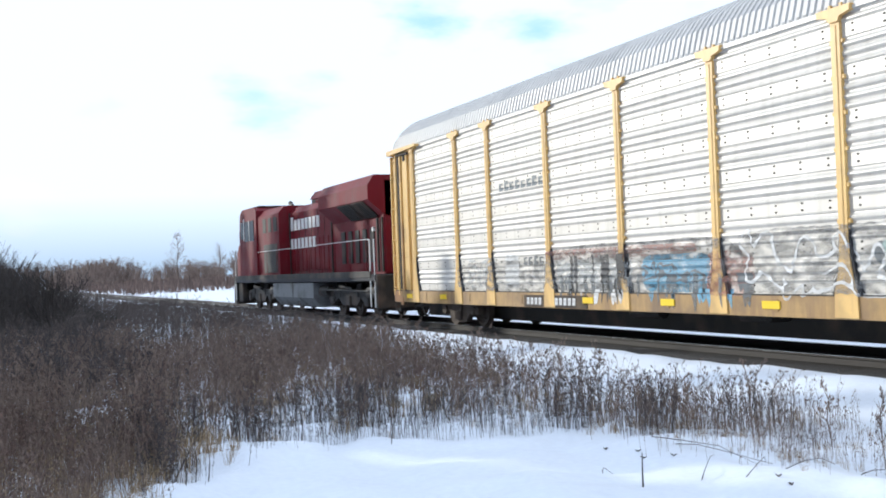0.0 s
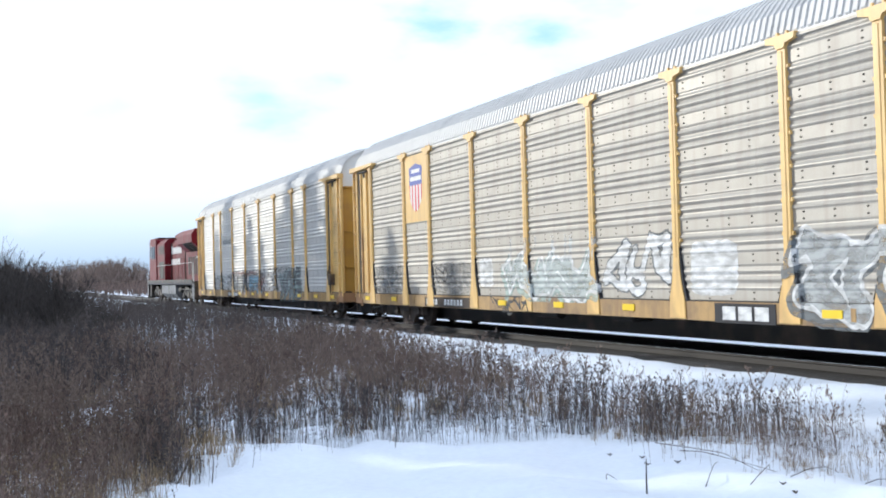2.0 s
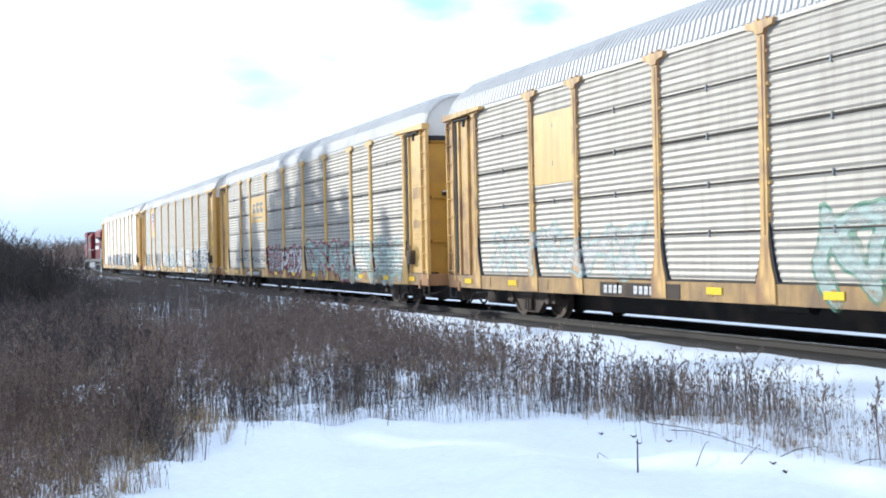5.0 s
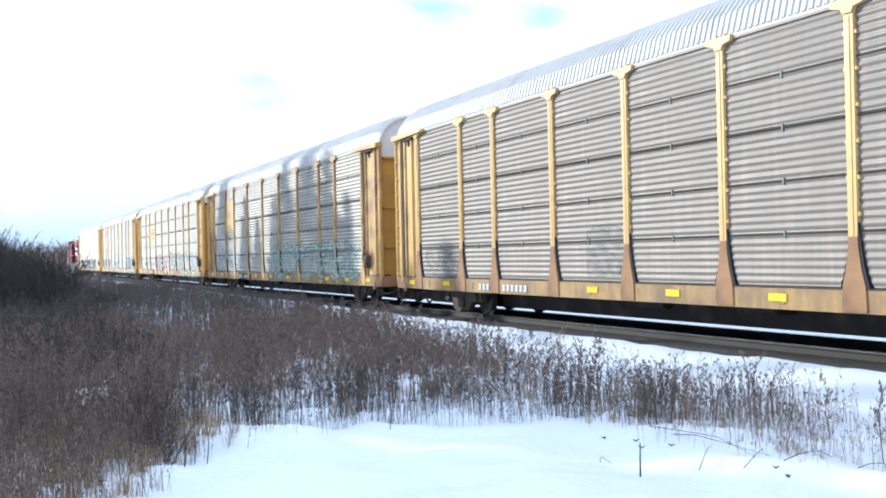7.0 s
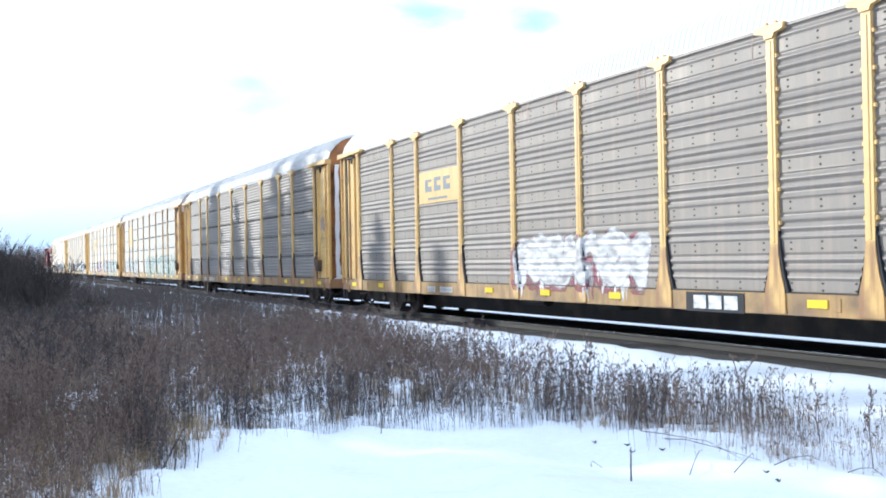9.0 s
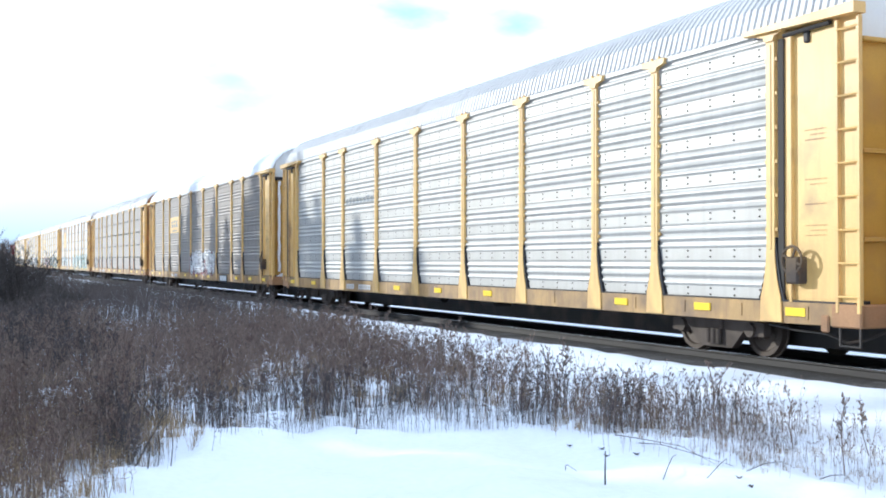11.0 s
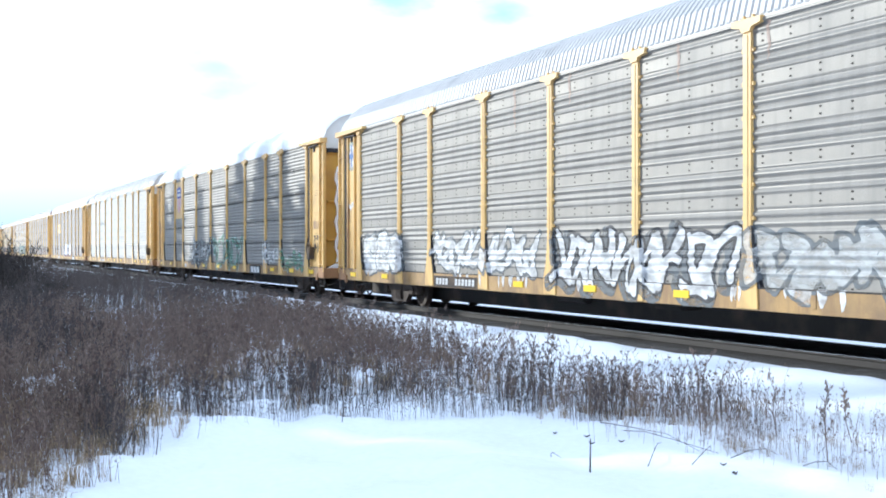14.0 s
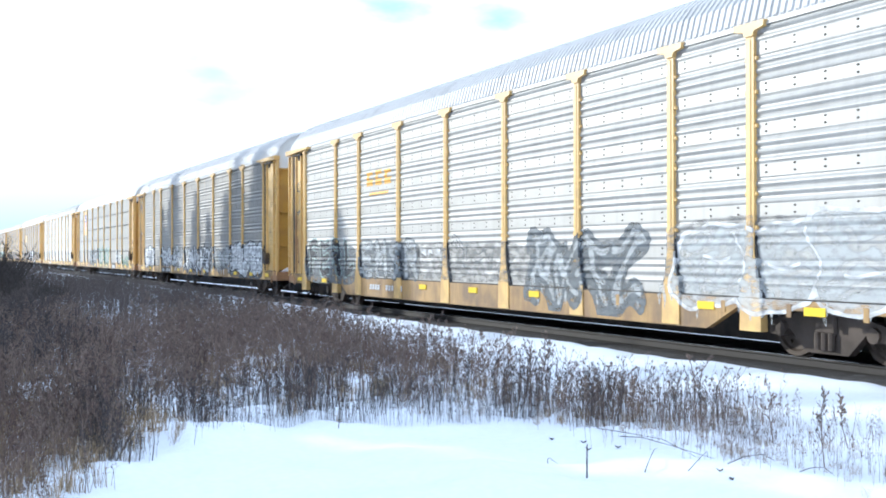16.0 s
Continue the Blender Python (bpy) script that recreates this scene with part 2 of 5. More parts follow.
SP_EMBLEM = sprayed("emblem_blue", (0.07, 0.17, 0.42), .9, .2)
SP_RED = sprayed("sprayed_faded_red", (0.46, 0.22, 0.17), .50)
SP_BUFF = sprayed("old_buffed_paint", (0.23, 0.225, 0.215), .42, .38)


for m, level in ((DARK, .3), (TRUCK, .25), (TANK, .2), (BLACKPAINT, .2), (HOLE, .1), (GRIME, .15), (FOOT, .2)):   # matt with soot and dust
    m.node_tree.nodes["Principled BSDF"].inputs["Specular IOR Level"].default_value = level


# ---- mesh helpers ----
class Shape:
    """Gathers vertices and faces for one mesh."""

    def __init__(self):
        self.v, self.f = [], []

    def add(self, verts, faces):
        k = len(self.v)
        self.v += [tuple(p) for p in verts]
        self.f += [tuple(i + k for i in q) for q in faces]
        return self

    def box(self, x0, x1, y0, y1, z0, z1, c=0.012):
        """A box with chamfered edges."""
        c = min(c, (x1 - x0) * 0.45, (y1 - y0) * 0.45, (z1 - z0) * 0.45)
        b, v, idx = ((x0, x1), (y0, y1), (z0, z1)), [], {}
        for sx in (0, 1):
            for sy in (0, 1):
                for sz in (0, 1):
                    s = (sx, sy, sz)
                    for a in range(3):
                        p = [b[i][s[i]] + (0 if i == a else (c if s[i] == 0 else -c)) for i in range(3)]
                        idx[s, a] = len(v)
                        v.append(p)
        f = []
        for a in range(3):
            o = [i for i in range(3) if i != a]
            for sa in (0, 1):
                ring = []
                for p, q in ((0, 0), (1, 0), (1, 1), (0, 1)):
                    s = [0, 0, 0]; s[a] = sa; s[o[0]] = p; s[o[1]] = q
                    ring.append(idx[tuple(s), a])
                f.append(ring)
            for p in (0, 1):
                for q in (0, 1):
                    s0, s1 = [0, 0, 0], [0, 0, 0]
                    s0[o[0]] = s1[o[0]] = p; s0[o[1]] = s1[o[1]] = q; s1[a] = 1
                    f.append((idx[tuple(s0), o[0]], idx[tuple(s1), o[0]], idx[tuple(s1), o[1]], idx[tuple(s0), o[1]]))
        for s in [(i, j, k) for i in (0, 1) for j in (0, 1) for k in (0, 1)]:
            f.append((idx[s, 0], idx[s, 1], idx[s, 2]))
        return self.add(v, f)

    def prism(self, outline, axis, a, b):
        """An outline of (u, v) pairs drawn out along an axis from a to b."""
        def place(u, w, d):
            return {"x": (d, u, w), "y": (u, d, w), "z": (u, w, d)}[axis]
        n = len(outline)
        v = [place(u, w, a) for u, w in outline] + [place(u, w, b) for u, w in outline]
        f = [tuple(range(n)), tuple(range(2 * n - 1, n - 1, -1))]
        f += [(i, (i + 1) % n, n + (i + 1) % n, n + i) for i in range(n)]
        return self.add(v, f)

    def rod(self, p, q, r, n=6, r2=None):
        p, q = Vector(p), Vector(q)
        d = (q - p).normalized()
        u = d.orthogonal().normalized()
        w = d.cross(u)
        r2 = r if r2 is None else r2
        v = []
        for base, rad in ((p, r), (q, r2)):
            for i in range(n):
                a = math.tau * i / n
                v.append(base + (u * math.cos(a) + w * math.sin(a)) * rad)
        f = [(i, (i + 1) % n, n + (i + 1) % n, n + i) for i in range(n)]
        return self.add(v, f + [tuple(range(n - 1, -1, -1)), tuple(range(n, 2 * n))])

    def lathe(self, profile, axis_at, n=24):
        """A turned body about an x axis through axis_at: profile of (x, radius)."""
        cx, cy, cz = axis_at
        v, f = [], []
        for x, r in profile:
            for i in range(n):
                a = math.tau * i / n
                v.append((cx + x, cy + r * math.cos(a), cz + r * math.sin(a)))
        for j in range(len(profile) - 1):
            for i in range(n):
                k = (i + 1) % n
                f.append((j * n + i, j * n + k, (j + 1) * n + k, (j + 1) * n + i))
        f += [tuple(range(n)), tuple(range(len(profile) * n - 1, (len(profile) - 1) * n - 1, -1))]
        return self.add(v, f)

    def mesh(self, name, material, smooth=False):
        me = bpy.data.meshes.new(name)
        me.from_pydata(self.v, [], self.f)
        b = bmesh.new(); b.from_mesh(me)
        bmesh.ops.recalc_face_normals(b, faces=b.faces)
        b.to_mesh(me); b.free()
        me.materials.append(material)
        if smooth:
            me.polygons.foreach_set("use_smooth", [True] * len(me.polygons))
        return me


def quick(name, verts, faces, material, smooth=False):
    me = bpy.data.meshes.new(name)
    me.from_pydata(verts, [], faces)
    me.materials.append(material)
    if smooth:
        me.polygons.foreach_set("use_smooth", [True] * len(me.polygons))
    return me


def part(name, shape, material, parent, label="", at=None, smooth=False):
    """Links a shape, or a mesh that is shared, as one part of a thing."""
    data = shape.mesh(name, material, smooth) if isinstance(shape, Shape) else shape
    ob = new(name, data)
    ob.parent = parent
    if at is not None:
        ob.matrix_basis = at
    return tagged(ob, label) if label else ob


# ---- ground, track bed and rails ----
FACE = 11.0                 # the near side of the train
MID = FACE + 1.55           # the track's centre line
RAIL_Z = 0.09


FRONT = [(-6, 1.0), (-1.5, 4.6), (0.2, 6.2), (1.0, 8.1), (1.6, 9.3), (2.1, 10.0), (2.9, 10.5), (3.8, 10.7), (4.3, 10.4), (5.5, 10.0), (6.0, 9.3), (7.0, 8.2), (9, 7)]


def front_y(x):
    for (a, b), (c, d) in zip(FRONT, FRONT[1:]):
        if a <= x <= c:
            return b + (d - b) * (x - a) / (c - a)
    return 99


def ground_z(x, y):
    d = abs(x - MID)
    z = -0.16 + 0.05 * noise.noise((x * 0.35, y * 0.35, 0)) + 0.02 * noise.noise((x * 1.3, y * 1.3, 4))
    z += 0.12 * noise.noise((x * 0.9 + 5, y * 0.6, 2)) * max(0, 1 - abs(x - 3.5) / 6) + 0.025 * noise.noise((x * 2.3, y * 2.1, 6))
    if d < 2.3:
        z = z * max(0, (d - 1.5) / 0.8) + (-0.20) * min(1, (2.3 - d) / 0.8)
    if x < MID and 1.5 < d < 4.2:          # snow ploughed up beside the ballast
        z += (.20 + .05 * noise.noise((x * 1.2, y * .9, 12))) * math.exp(-((d - 2.15) / (.33 if d < 2.15 else .9)) ** 2)
    if -3 < x < 8 and 5 < y < 16:          # hummocks round the weeds and soft drifts before them
        e = y - front_y(x)
        z += .10 * math.exp(-((e - .25) / .8) ** 2) * (.35 + noise.noise((x * 2.0, y * 1.5, 21))) + .05 * max(0, min(1, e)) * noise.noise((x * 2.6, y * 2.6, 22))
        z += .055 * noise.noise((x * .9 + y * .5, y * 1.5, 31)) + .028 * noise.noise((x * 2.2, y * 2.6, 32)) + .010 * noise.noise((x * 5.1, y * 5.1, 33))
    if x > MID + 4:
        z += min(0.7, (x - MID - 4) * 0.02)
    far = math.hypot(x, y)
    return z if far < 250 else z * 0.4


def axis_steps(marks):
    out = []
    for a, b, s in marks:
        out += list(np.arange(a, b, s))
    return out + [marks[-1][1]]


xs = axis_steps([(-2500, -300, 550), (-300, -40, 52), (-40, -4, 3), (-4, 10, 0.11), (10, 11.2, 0.12), (11.2, 20, 0.5), (20, 60, 5), (60, 400, 68), (400, 2500, 525)])
ys = axis_steps([(-2500, -300, 550), (-300, -30, 54), (-30, 4, 3.4), (4, 16, 0.11), (16, 40, 0.5), (40, 120, 4), (120, 400, 40), (400, 4000, 600)])
verts = [(x, y, ground_z(x, y)) for y in ys for x in xs]
nx = len(xs)
faces = [(j * nx + i, j * nx + i + 1, (j + 1) * nx + i + 1, (j + 1) * nx + i) for j in range(len(ys) - 1) for i in range(nx - 1)]
tagged(new("ground", quick("ground", verts, faces, SNOW, True)), "snow-covered ground beside the railway line", "ground", kind="structure")

# ballast bed: a low ridge with sloping shoulders
bed = Shape()
steps = list(np.arange(-60, 60, 0.5)) + list(np.arange(60, 420, 6.0))
prof = [(-1.75, -0.24), (-1.5, -0.10), (-1.25, -0.06), (0, -0.06), (1.25, -0.06), (1.5, -0.10), (1.85, -0.24)]
bv = [(MID + u + (.14 * noise.noise((u, y * .8, 3)) if abs(u) > 1.4 else 0), y, w + 0.025 * noise.noise((u * 3, y * 1.7, 9))) for y in steps for u, w in prof]
bf = [(j * 7 + i, j * 7 + i + 1, j * 7 + i + 8, j * 7 + i + 7) for j in range(len(steps) - 1) for i in range(6)]
tagged(new("ballast_bed", quick("ballast_bed", bv, bf, BALLAST)), "dark stone ballast bed dusted with snow", "ballast", kind="structure")

track = tagged(new("railway_track"), "railway track of steel rails on dark wooden ties", "track", kind="structure")
for side in (-1, 1):
    c = MID + side * 0.755
    r = Shape()
    r.prism([(c - .07, RAIL_Z - .17), (c + .07, RAIL_Z - .17), (c + .07, RAIL_Z - .155), (c + .012, RAIL_Z - .13), (c + .012, RAIL_Z - .045),
             (c + .036, RAIL_Z - .03), (c + .036, RAIL_Z - .006), (c - .036, RAIL_Z - .006), (c - .036, RAIL_Z - .03), (c - .012, RAIL_Z - .045),
             (c - .012, RAIL_Z - .13), (c - .07, RAIL_Z - .155)], "y", -80, 420)
    part("rail", r, RAIL, track)
    part("rail_head", Shape().box(c - .033, c + .033, -80, 420, RAIL_Z - .006, RAIL_Z, 0.002), RAILTOP, track, "polished running surface")
tie = Shape().box(-1.3, 1.3, -0.115, 0.115, -0.14, RAIL_Z - 0.17, 0.015).mesh("tie", TIE)
for i in range(160):
    part("tie", tie, TIE, track, at=pose(MID + random.uniform(-.03, .03), -12 + i * 0.52, 0, 0, 0, random.uniform(-.6, .6)))


# ---- autorack railcars ----
HW = 1.55                   # half the width over the posts
U = [2.40, 5.28, 7.18, 10.03, 12.87, 15.73, 18.57, 21.42, 23.32, 26.20]   # posts, from the front coupling plane
LEN = 28.6
Z_EAVE = 5.0


def side_profile(style, z, zb):
    """How far the corrugated side stands in behind the posts at height z."""
    h = z - zb
    if style == "seam":
        band = h % 0.80
        if band < 0.028:
            return 0.075
        return 0.05 - 0.008 * math.cos(math.tau * band / 0.115)
    band = h % 0.60
    if band < 0.20:
        return 0.053
    return 0.05 - 0.0145 * math.sin(math.tau * (band - 0.20) / 0.1333)


def side_panel(style, width, zb):
    step = 0.0208
    n = int((Z_EAVE - 0.03 - zb) / step)
    zs = [zb + (Z_EAVE - 0.03 - zb) * i / n for i in range(n + 1)]
    v, f = [], []
    for z in zs:
        x = -HW + side_profile(style, z, zb)
        h = z - zb                                       # the lower corners curve in beside the posts' feet
        inset = .0 if h > .9 else .20 * (1 - h / .9) ** 2 + .075 * min(1, (.9 - h) / .25)
        v += [(x, -width / 2 + inset, z), (x, width / 2 - inset, z)]
    for i in range(n):
        f.append((2 * i, 2 * i + 2, 2 * i + 3, 2 * i + 1))
    k = len(v)
    v += [(-HW + 0.16, -width / 2, zb), (-HW + 0.16, width / 2, zb), (-HW + 0.16, width / 2, Z_EAVE - .03), (-HW + 0.16, -width / 2, Z_EAVE - .03)]
    f.append((k, k + 1, k + 2, k + 3))
    return v, f


def raster(name, mask, y0, y1, z0, z1, cell, off, material, parent, label=""):
    """Paint on the side: the cells of a grid where mask(Y, Z) holds, laid on the surface given by off(y, z)."""
    ny, nz = int((y1 - y0) / cell), int((z1 - z0) / cell)
    if ny < 1 or nz < 1:
        return None
    Y, Z = np.meshgrid(y0 + (np.arange(ny) + .5) * cell, z0 + (np.arange(nz) + .5) * cell, indexing="ij")
    sel = np.argwhere(mask(Y, Z))
    idx, v, f = {}, [], []
    for i, j in sel:
        q = []
        for a, b in ((i, j), (i, j + 1), (i + 1, j + 1), (i + 1, j)):
            if (a, b) not in idx:
                y, z = y0 + a * cell, z0 + b * cell
                idx[a, b] = len(v)
                v.append((off(y, z), y, z))
            q.append(idx[a, b])
        f.append(q)
    return part(name, quick(name, v, f, material), material, parent, label) if f else None


def contour(name, value, y0, y1, z0, z1, off, material, parent, label="", dy=.04, dz=.0225):
    """Paint where value(Y, Z) is above 0, with its edge cut smoothly through the cells of a grid."""
    ny, nz = int((y1 - y0) / dy) + 1, int((z1 - z0) / dz) + 1
    Y, Z = np.meshgrid(y0 + np.arange(ny + 1) * dy, z0 + np.arange(nz + 1) * dz, indexing="ij")
    val = value(Y, Z)
    on = val > 0
    count = on[:-1, :-1].astype(int) + on[1:, :-1] + on[1:, 1:] + on[:-1, 1:]
    idx, v, f = {}, [], []

    def point(key, y, z):
        if key not in idx:
            idx[key] = len(v)
            v.append((off(y, z), y, z))
        return idx[key]
    for i, j in np.argwhere(count > 0).tolist():
        ring = ((i, j), (i, j + 1), (i + 1, j + 1), (i + 1, j))
        q = []
        for a, b in zip(ring, ring[1:] + ring[:1]):
            if on[a]:
                q.append(point((a, a), float(Y[a]), float(Z[a])))
            if on[a] != on[b]:
                lo, hi = min(a, b), max(a, b)
                t = float(val[lo] / (val[lo] - val[hi]))
                q.append(point((lo, hi), float(Y[lo] + (Y[hi] - Y[lo]) * t), float(Z[lo] + (Z[hi] - Z[lo]) * t)))
        if len(set(q)) > 2:
            f.append(q)
    return part(name, quick(name, v, f, material), material, parent, label) if f else None


# strokes of sprayed capitals, on a unit square: runs of points
CAPITALS = {"F": (((.1, 0), (.1, 1), (.9, 1)), ((.1, .55), (.7, .55))), "E": (((.9, 1), (.1, 1), (.1, 0), (.9, 0)), ((.1, .52), (.75, .52))),
            "R": (((.1, 0), (.1, 1), (.75, .95), (.8, .6), (.1, .5)), ((.4, .5), (.9, 0))), "L": (((.15, 1), (.1, 0), (.9, .05)),),
            "M": (((.05, 0), (.12, 1), (.5, .4), (.88, 1), (.95, 0)),), "S": (((.9, .9), (.3, 1), (.1, .75), (.35, .55), (.8, .45), (.9, .2), (.6, 0), (.1, .08)),),
            "K": (((.1, 0), (.1, 1)), ((.9, 1), (.1, .45), (.9, 0)))}


def capitals_field(word, y0, y1, z0, z1):
    """Distance to the nearest stroke of a word sprayed from y1 (its first letter) towards y0."""
    w = (y1 - y0) / len(word)
    segs = []
    for i, ch in enumerate(word):
        for run in CAPITALS[ch]:
            pts = [(y1 - (i + .14 + .72 * u) * w, z0 + .12 + (z1 - z0 - .24) * h) for u, h in run]
            segs += list(zip(pts, pts[1:]))

    def field(Y, Z):
        d = np.full(Y.shape, 9.0)
        for (p, q), (r, t) in segs:
            ly, lz = r - p, t - q
            k = np.clip(((Y - p) * ly + (Z - q) * lz) / (ly * ly + lz * lz + 1e-9), 0, 1)
            d = np.minimum(d, np.hypot(Y - p - k * ly, Z - q - k * lz))
        return d
    return field


def bubble_field(rng, y0, y1, z0, z1, letters):
    """Fat rounded shapes side by side, as a distance that is small well inside them."""
    w = (y1 - y0) / letters
    lobes = []
    for i in range(letters):
        c = y0 + (i + .5) * w
        lobes.append((c + rng.uniform(-.05, .05), (z0 + z1) / 2 + rng.uniform(-.08, .08), w * rng.uniform(.50, .60), (z1 - z0) * rng.uniform(.42, .52), rng.uniform(-.25, .25)))
        lobes.append((c + rng.uniform(-.2, .2) * w, z0 + (z1 - z0) * rng.choice((.3, .7)), w * .5, (z1 - z0) * .3, 0))

    def field(Y, Z):
        d = np.full(Y.shape, 9.0)
        for cy, cz, ry, rz, tilt in lobes:
            a, b = (Y - cy - tilt * (Z - cz)) / ry, (Z - cz) / rz
            d = np.minimum(d, ((a ** 4 + b ** 4) ** .25 - 1) * min(ry, rz) + .2)
        return d
    return field


def strokes_field(rng, y0, y1, z0, z1, letters):
    """Bulging letter-like strokes between y0 and y1: a function giving the distance to the nearest stroke."""
    segs = []
    w = (y1 - y0) / letters
    for i in range(letters):
        a, b = y0 + i * w + w * .16, y0 + (i + 1) * w - w * .12
        zz0, zz1 = z0 + rng.uniform(.12, .22), z1 - rng.uniform(.12, .3)
        m = (zz0 + zz1) / 2 + rng.uniform(-.1, .1)
        lean = rng.uniform(-.12, .12)
        bars = [((a, zz0), (a + lean, zz1)), ((b, zz0), (b + lean, zz1)), ((a + lean, zz1), (b + lean, zz1 - .05)), ((a, m), (b, m)),
                ((a, zz0), (b, zz0 + .04)), ((a, zz0), (b, zz1)), ((a, zz1), (b, zz0))]
        segs += rng.sample(bars, rng.choice((3, 3, 4)))

    def field(Y, Z):
        d = np.full(Y.shape, 9.0)
        for (p, q), (r, s) in segs:
            ly, lz = r - p, s - q
            t = np.clip(((Y - p) * ly + (Z - q) * lz) / (ly * ly + lz * lz + 1e-9), 0, 1)
            d = np.minimum(d, np.hypot(Y - p - t * ly, Z - q - t * lz))
        return d
    return field


def post_mesh(zb, z_sill):
    """A side post: narrow shaft, T-shaped head plate, flared foot with a curved gusset, and bolt heads."""
    s = Shape()
    s.prism([(-.085, Z_EAVE - .06), (-.085, zb + .72), (.085, zb + .72), (.085, Z_EAVE - .06)], "x", -HW, -HW + .13)
    s.prism([(-.33, Z_EAVE + .04), (-.31, Z_EAVE - .05), (-.12, Z_EAVE - .09), (-.085, Z_EAVE - .16), (.085, Z_EAVE - .16), (.12, Z_EAVE - .09),
             (.31, Z_EAVE - .05), (.33, Z_EAVE + .04)], "x", -HW - .03, -HW + .05)
    s.box(-HW - .012, -HW + .02, -.03, .03, zb + .75, Z_EAVE - .2, .01)
    for i in range(7):
        for d in (-.105, .105):
            z = zb + 1.05 + i * 0.5
            s.box(-HW + .012, -HW + .07, d - .025, d + .025, z - .03, z + .03, .006)
    return s.mesh("post", YELLOW)


def foot_mesh(zb, z_sill):
    """The flared foot of a post, leaning out over the sill."""
    s = Shape()
    out = [(-.085, zb + .74), (-.10, zb + .55), (-.14, zb + .3), (-.21, zb + .06), (-.23, z_sill + .02),
           (.23, z_sill + .02), (.21, zb + .06), (.14, zb + .3), (.10, zb + .55), (.085, zb + .74)]
    s.prism(out, "x", -HW - .004, -HW + .13)
    return s.mesh("post_foot", YELLOW)


def foot_shade(zb):
    """A black strip painting shade between a post's foot and the panel behind it."""
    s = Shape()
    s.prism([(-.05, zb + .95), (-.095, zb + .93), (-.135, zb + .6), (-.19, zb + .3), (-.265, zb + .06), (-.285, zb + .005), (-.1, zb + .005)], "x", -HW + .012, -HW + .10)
    return s.mesh("foot_shade", BLACKPAINT)


def ladder(s):
    """Two stiles and nine rungs at one end; s is +1 at the front end, -1 at the rear."""
    sh = Shape()
    ya, yb = s * 13.20, s * 13.585
    for y in (ya, yb):
        sh.box(-HW - .0, -HW + .07, y - .03, y + .03, .90, 4.9, .008)
    for i in range(9):
        z = 1.12 + i * 0.455
        sh.rod((-HW + .01, ya, z), (-HW + .01, yb, z), .016)
    return sh


def roof_mesh(material):
    """The ribbed roof: an upright fascia, a curved haunch and a flat crown, with cross ribs all along."""
    prof = [(-1.50, 5.0), (-1.50, 5.05), (-1.49, 5.08), (-1.40, 5.42), (-1.22, 5.65), (-1.00, 5.82), (-0.70, 5.94), (-0.35, 6.0), (0, 6.02)]
    prof = prof + [(-x, z) for x, z in reversed(prof[:-1])]
    ys, lift = [], []
    y, i = -13.5, 0
    while y < 13.5:
        for dy, l in ((0, 0), (.055, 0), (.066, .024), (.138, .024)):
            ys.append(y + dy); lift.append(l)
        y += .15
    ys.append(13.5); lift.append(0)
    n, v, f = len(prof), [], []
    for y, l in zip(ys, lift):
        t = max(0, (abs(y) - 12.9) / 0.6)
        for k, (x, z) in enumerate(prof):
            r = l if 1 < k < n - 2 else 0
            m = math.hypot(x, z - 4.6)
            v.append((x * (1 + r / m), y, z + (z - 4.6) * r / m - (0.10 * t * t if z > 5.2 else 0)))
    for j in range(len(ys) - 1):
        for k in range(n - 1):
            f.append((j * n + k, j * n + k + 1, (j + 1) * n + k + 1, (j + 1) * n + k))
    return quick("roof", v, f, material)


def end_wall(s, low_z):
    """The end doors: two curved leaves with a top arch, at s = +1 front or -1 rear."""
    lv, tv = [], []
    arch = [(-1.42, 5.0), (-1.36, 5.40), (-1.20, 5.60), (-0.98, 5.76), (-0.6, 5.88), (0, 5.92), (0.6, 5.88), (.98, 5.76), (1.2, 5.60), (1.36, 5.40), (1.42, 5.0)]
    for x, z in arch:
        bow = 13.35 + 0.12 * (1 - (x / 1.5) ** 2)
        lv += [(x, s * bow, low_z), (x, s * bow, 4.65)]
        tv += [(x, s * bow, 4.65), (x, s * bow, z)]
    low, top = [], []
    for i in range(len(arch) - 1):
        low.append((2 * i, 2 * i + 1, 2 * i + 3, 2 * i + 2))
    return lv, tv, low


def truck_frame():
    """A freight truck: two cast side frames with spring openings, bolster and brake beam."""
    s = Shape()
    for x in (-1.0, 1.0):
        a, b = x - .07, x + .07
        out = [(-1.15, .42), (-1.15, .62), (-.80, .70), (-.45, .80), (.45, .80), (.80, .70), (1.15, .62), (1.15, .42), (.95, .42), (.72, .52), (.5, .30), (.4, .20), (-.4, .20), (-.5, .30), (-.72, .52), (-.95, .42)]
        s.prism(out, "x", a, b)
        for d in (-.13, 0, .13):
            s.rod((x - .11 if x < 0 else x + .11, d, .26), (x - .11 if x < 0 else x + .11, d, .50), .05, 8)
        for d in (-.865, .865):
            s.rod((x * 1.0 - .12, d, .51), (x + .12, d, .51), .11, 10)
    s.box(-1.12, 1.12, -.2, .2, .48, .80, .03)
    s.box(-.8, .8, -.50, -.44, .32, .40); s.box(-.8, .8, .44, .50, .32, .40)
    return s


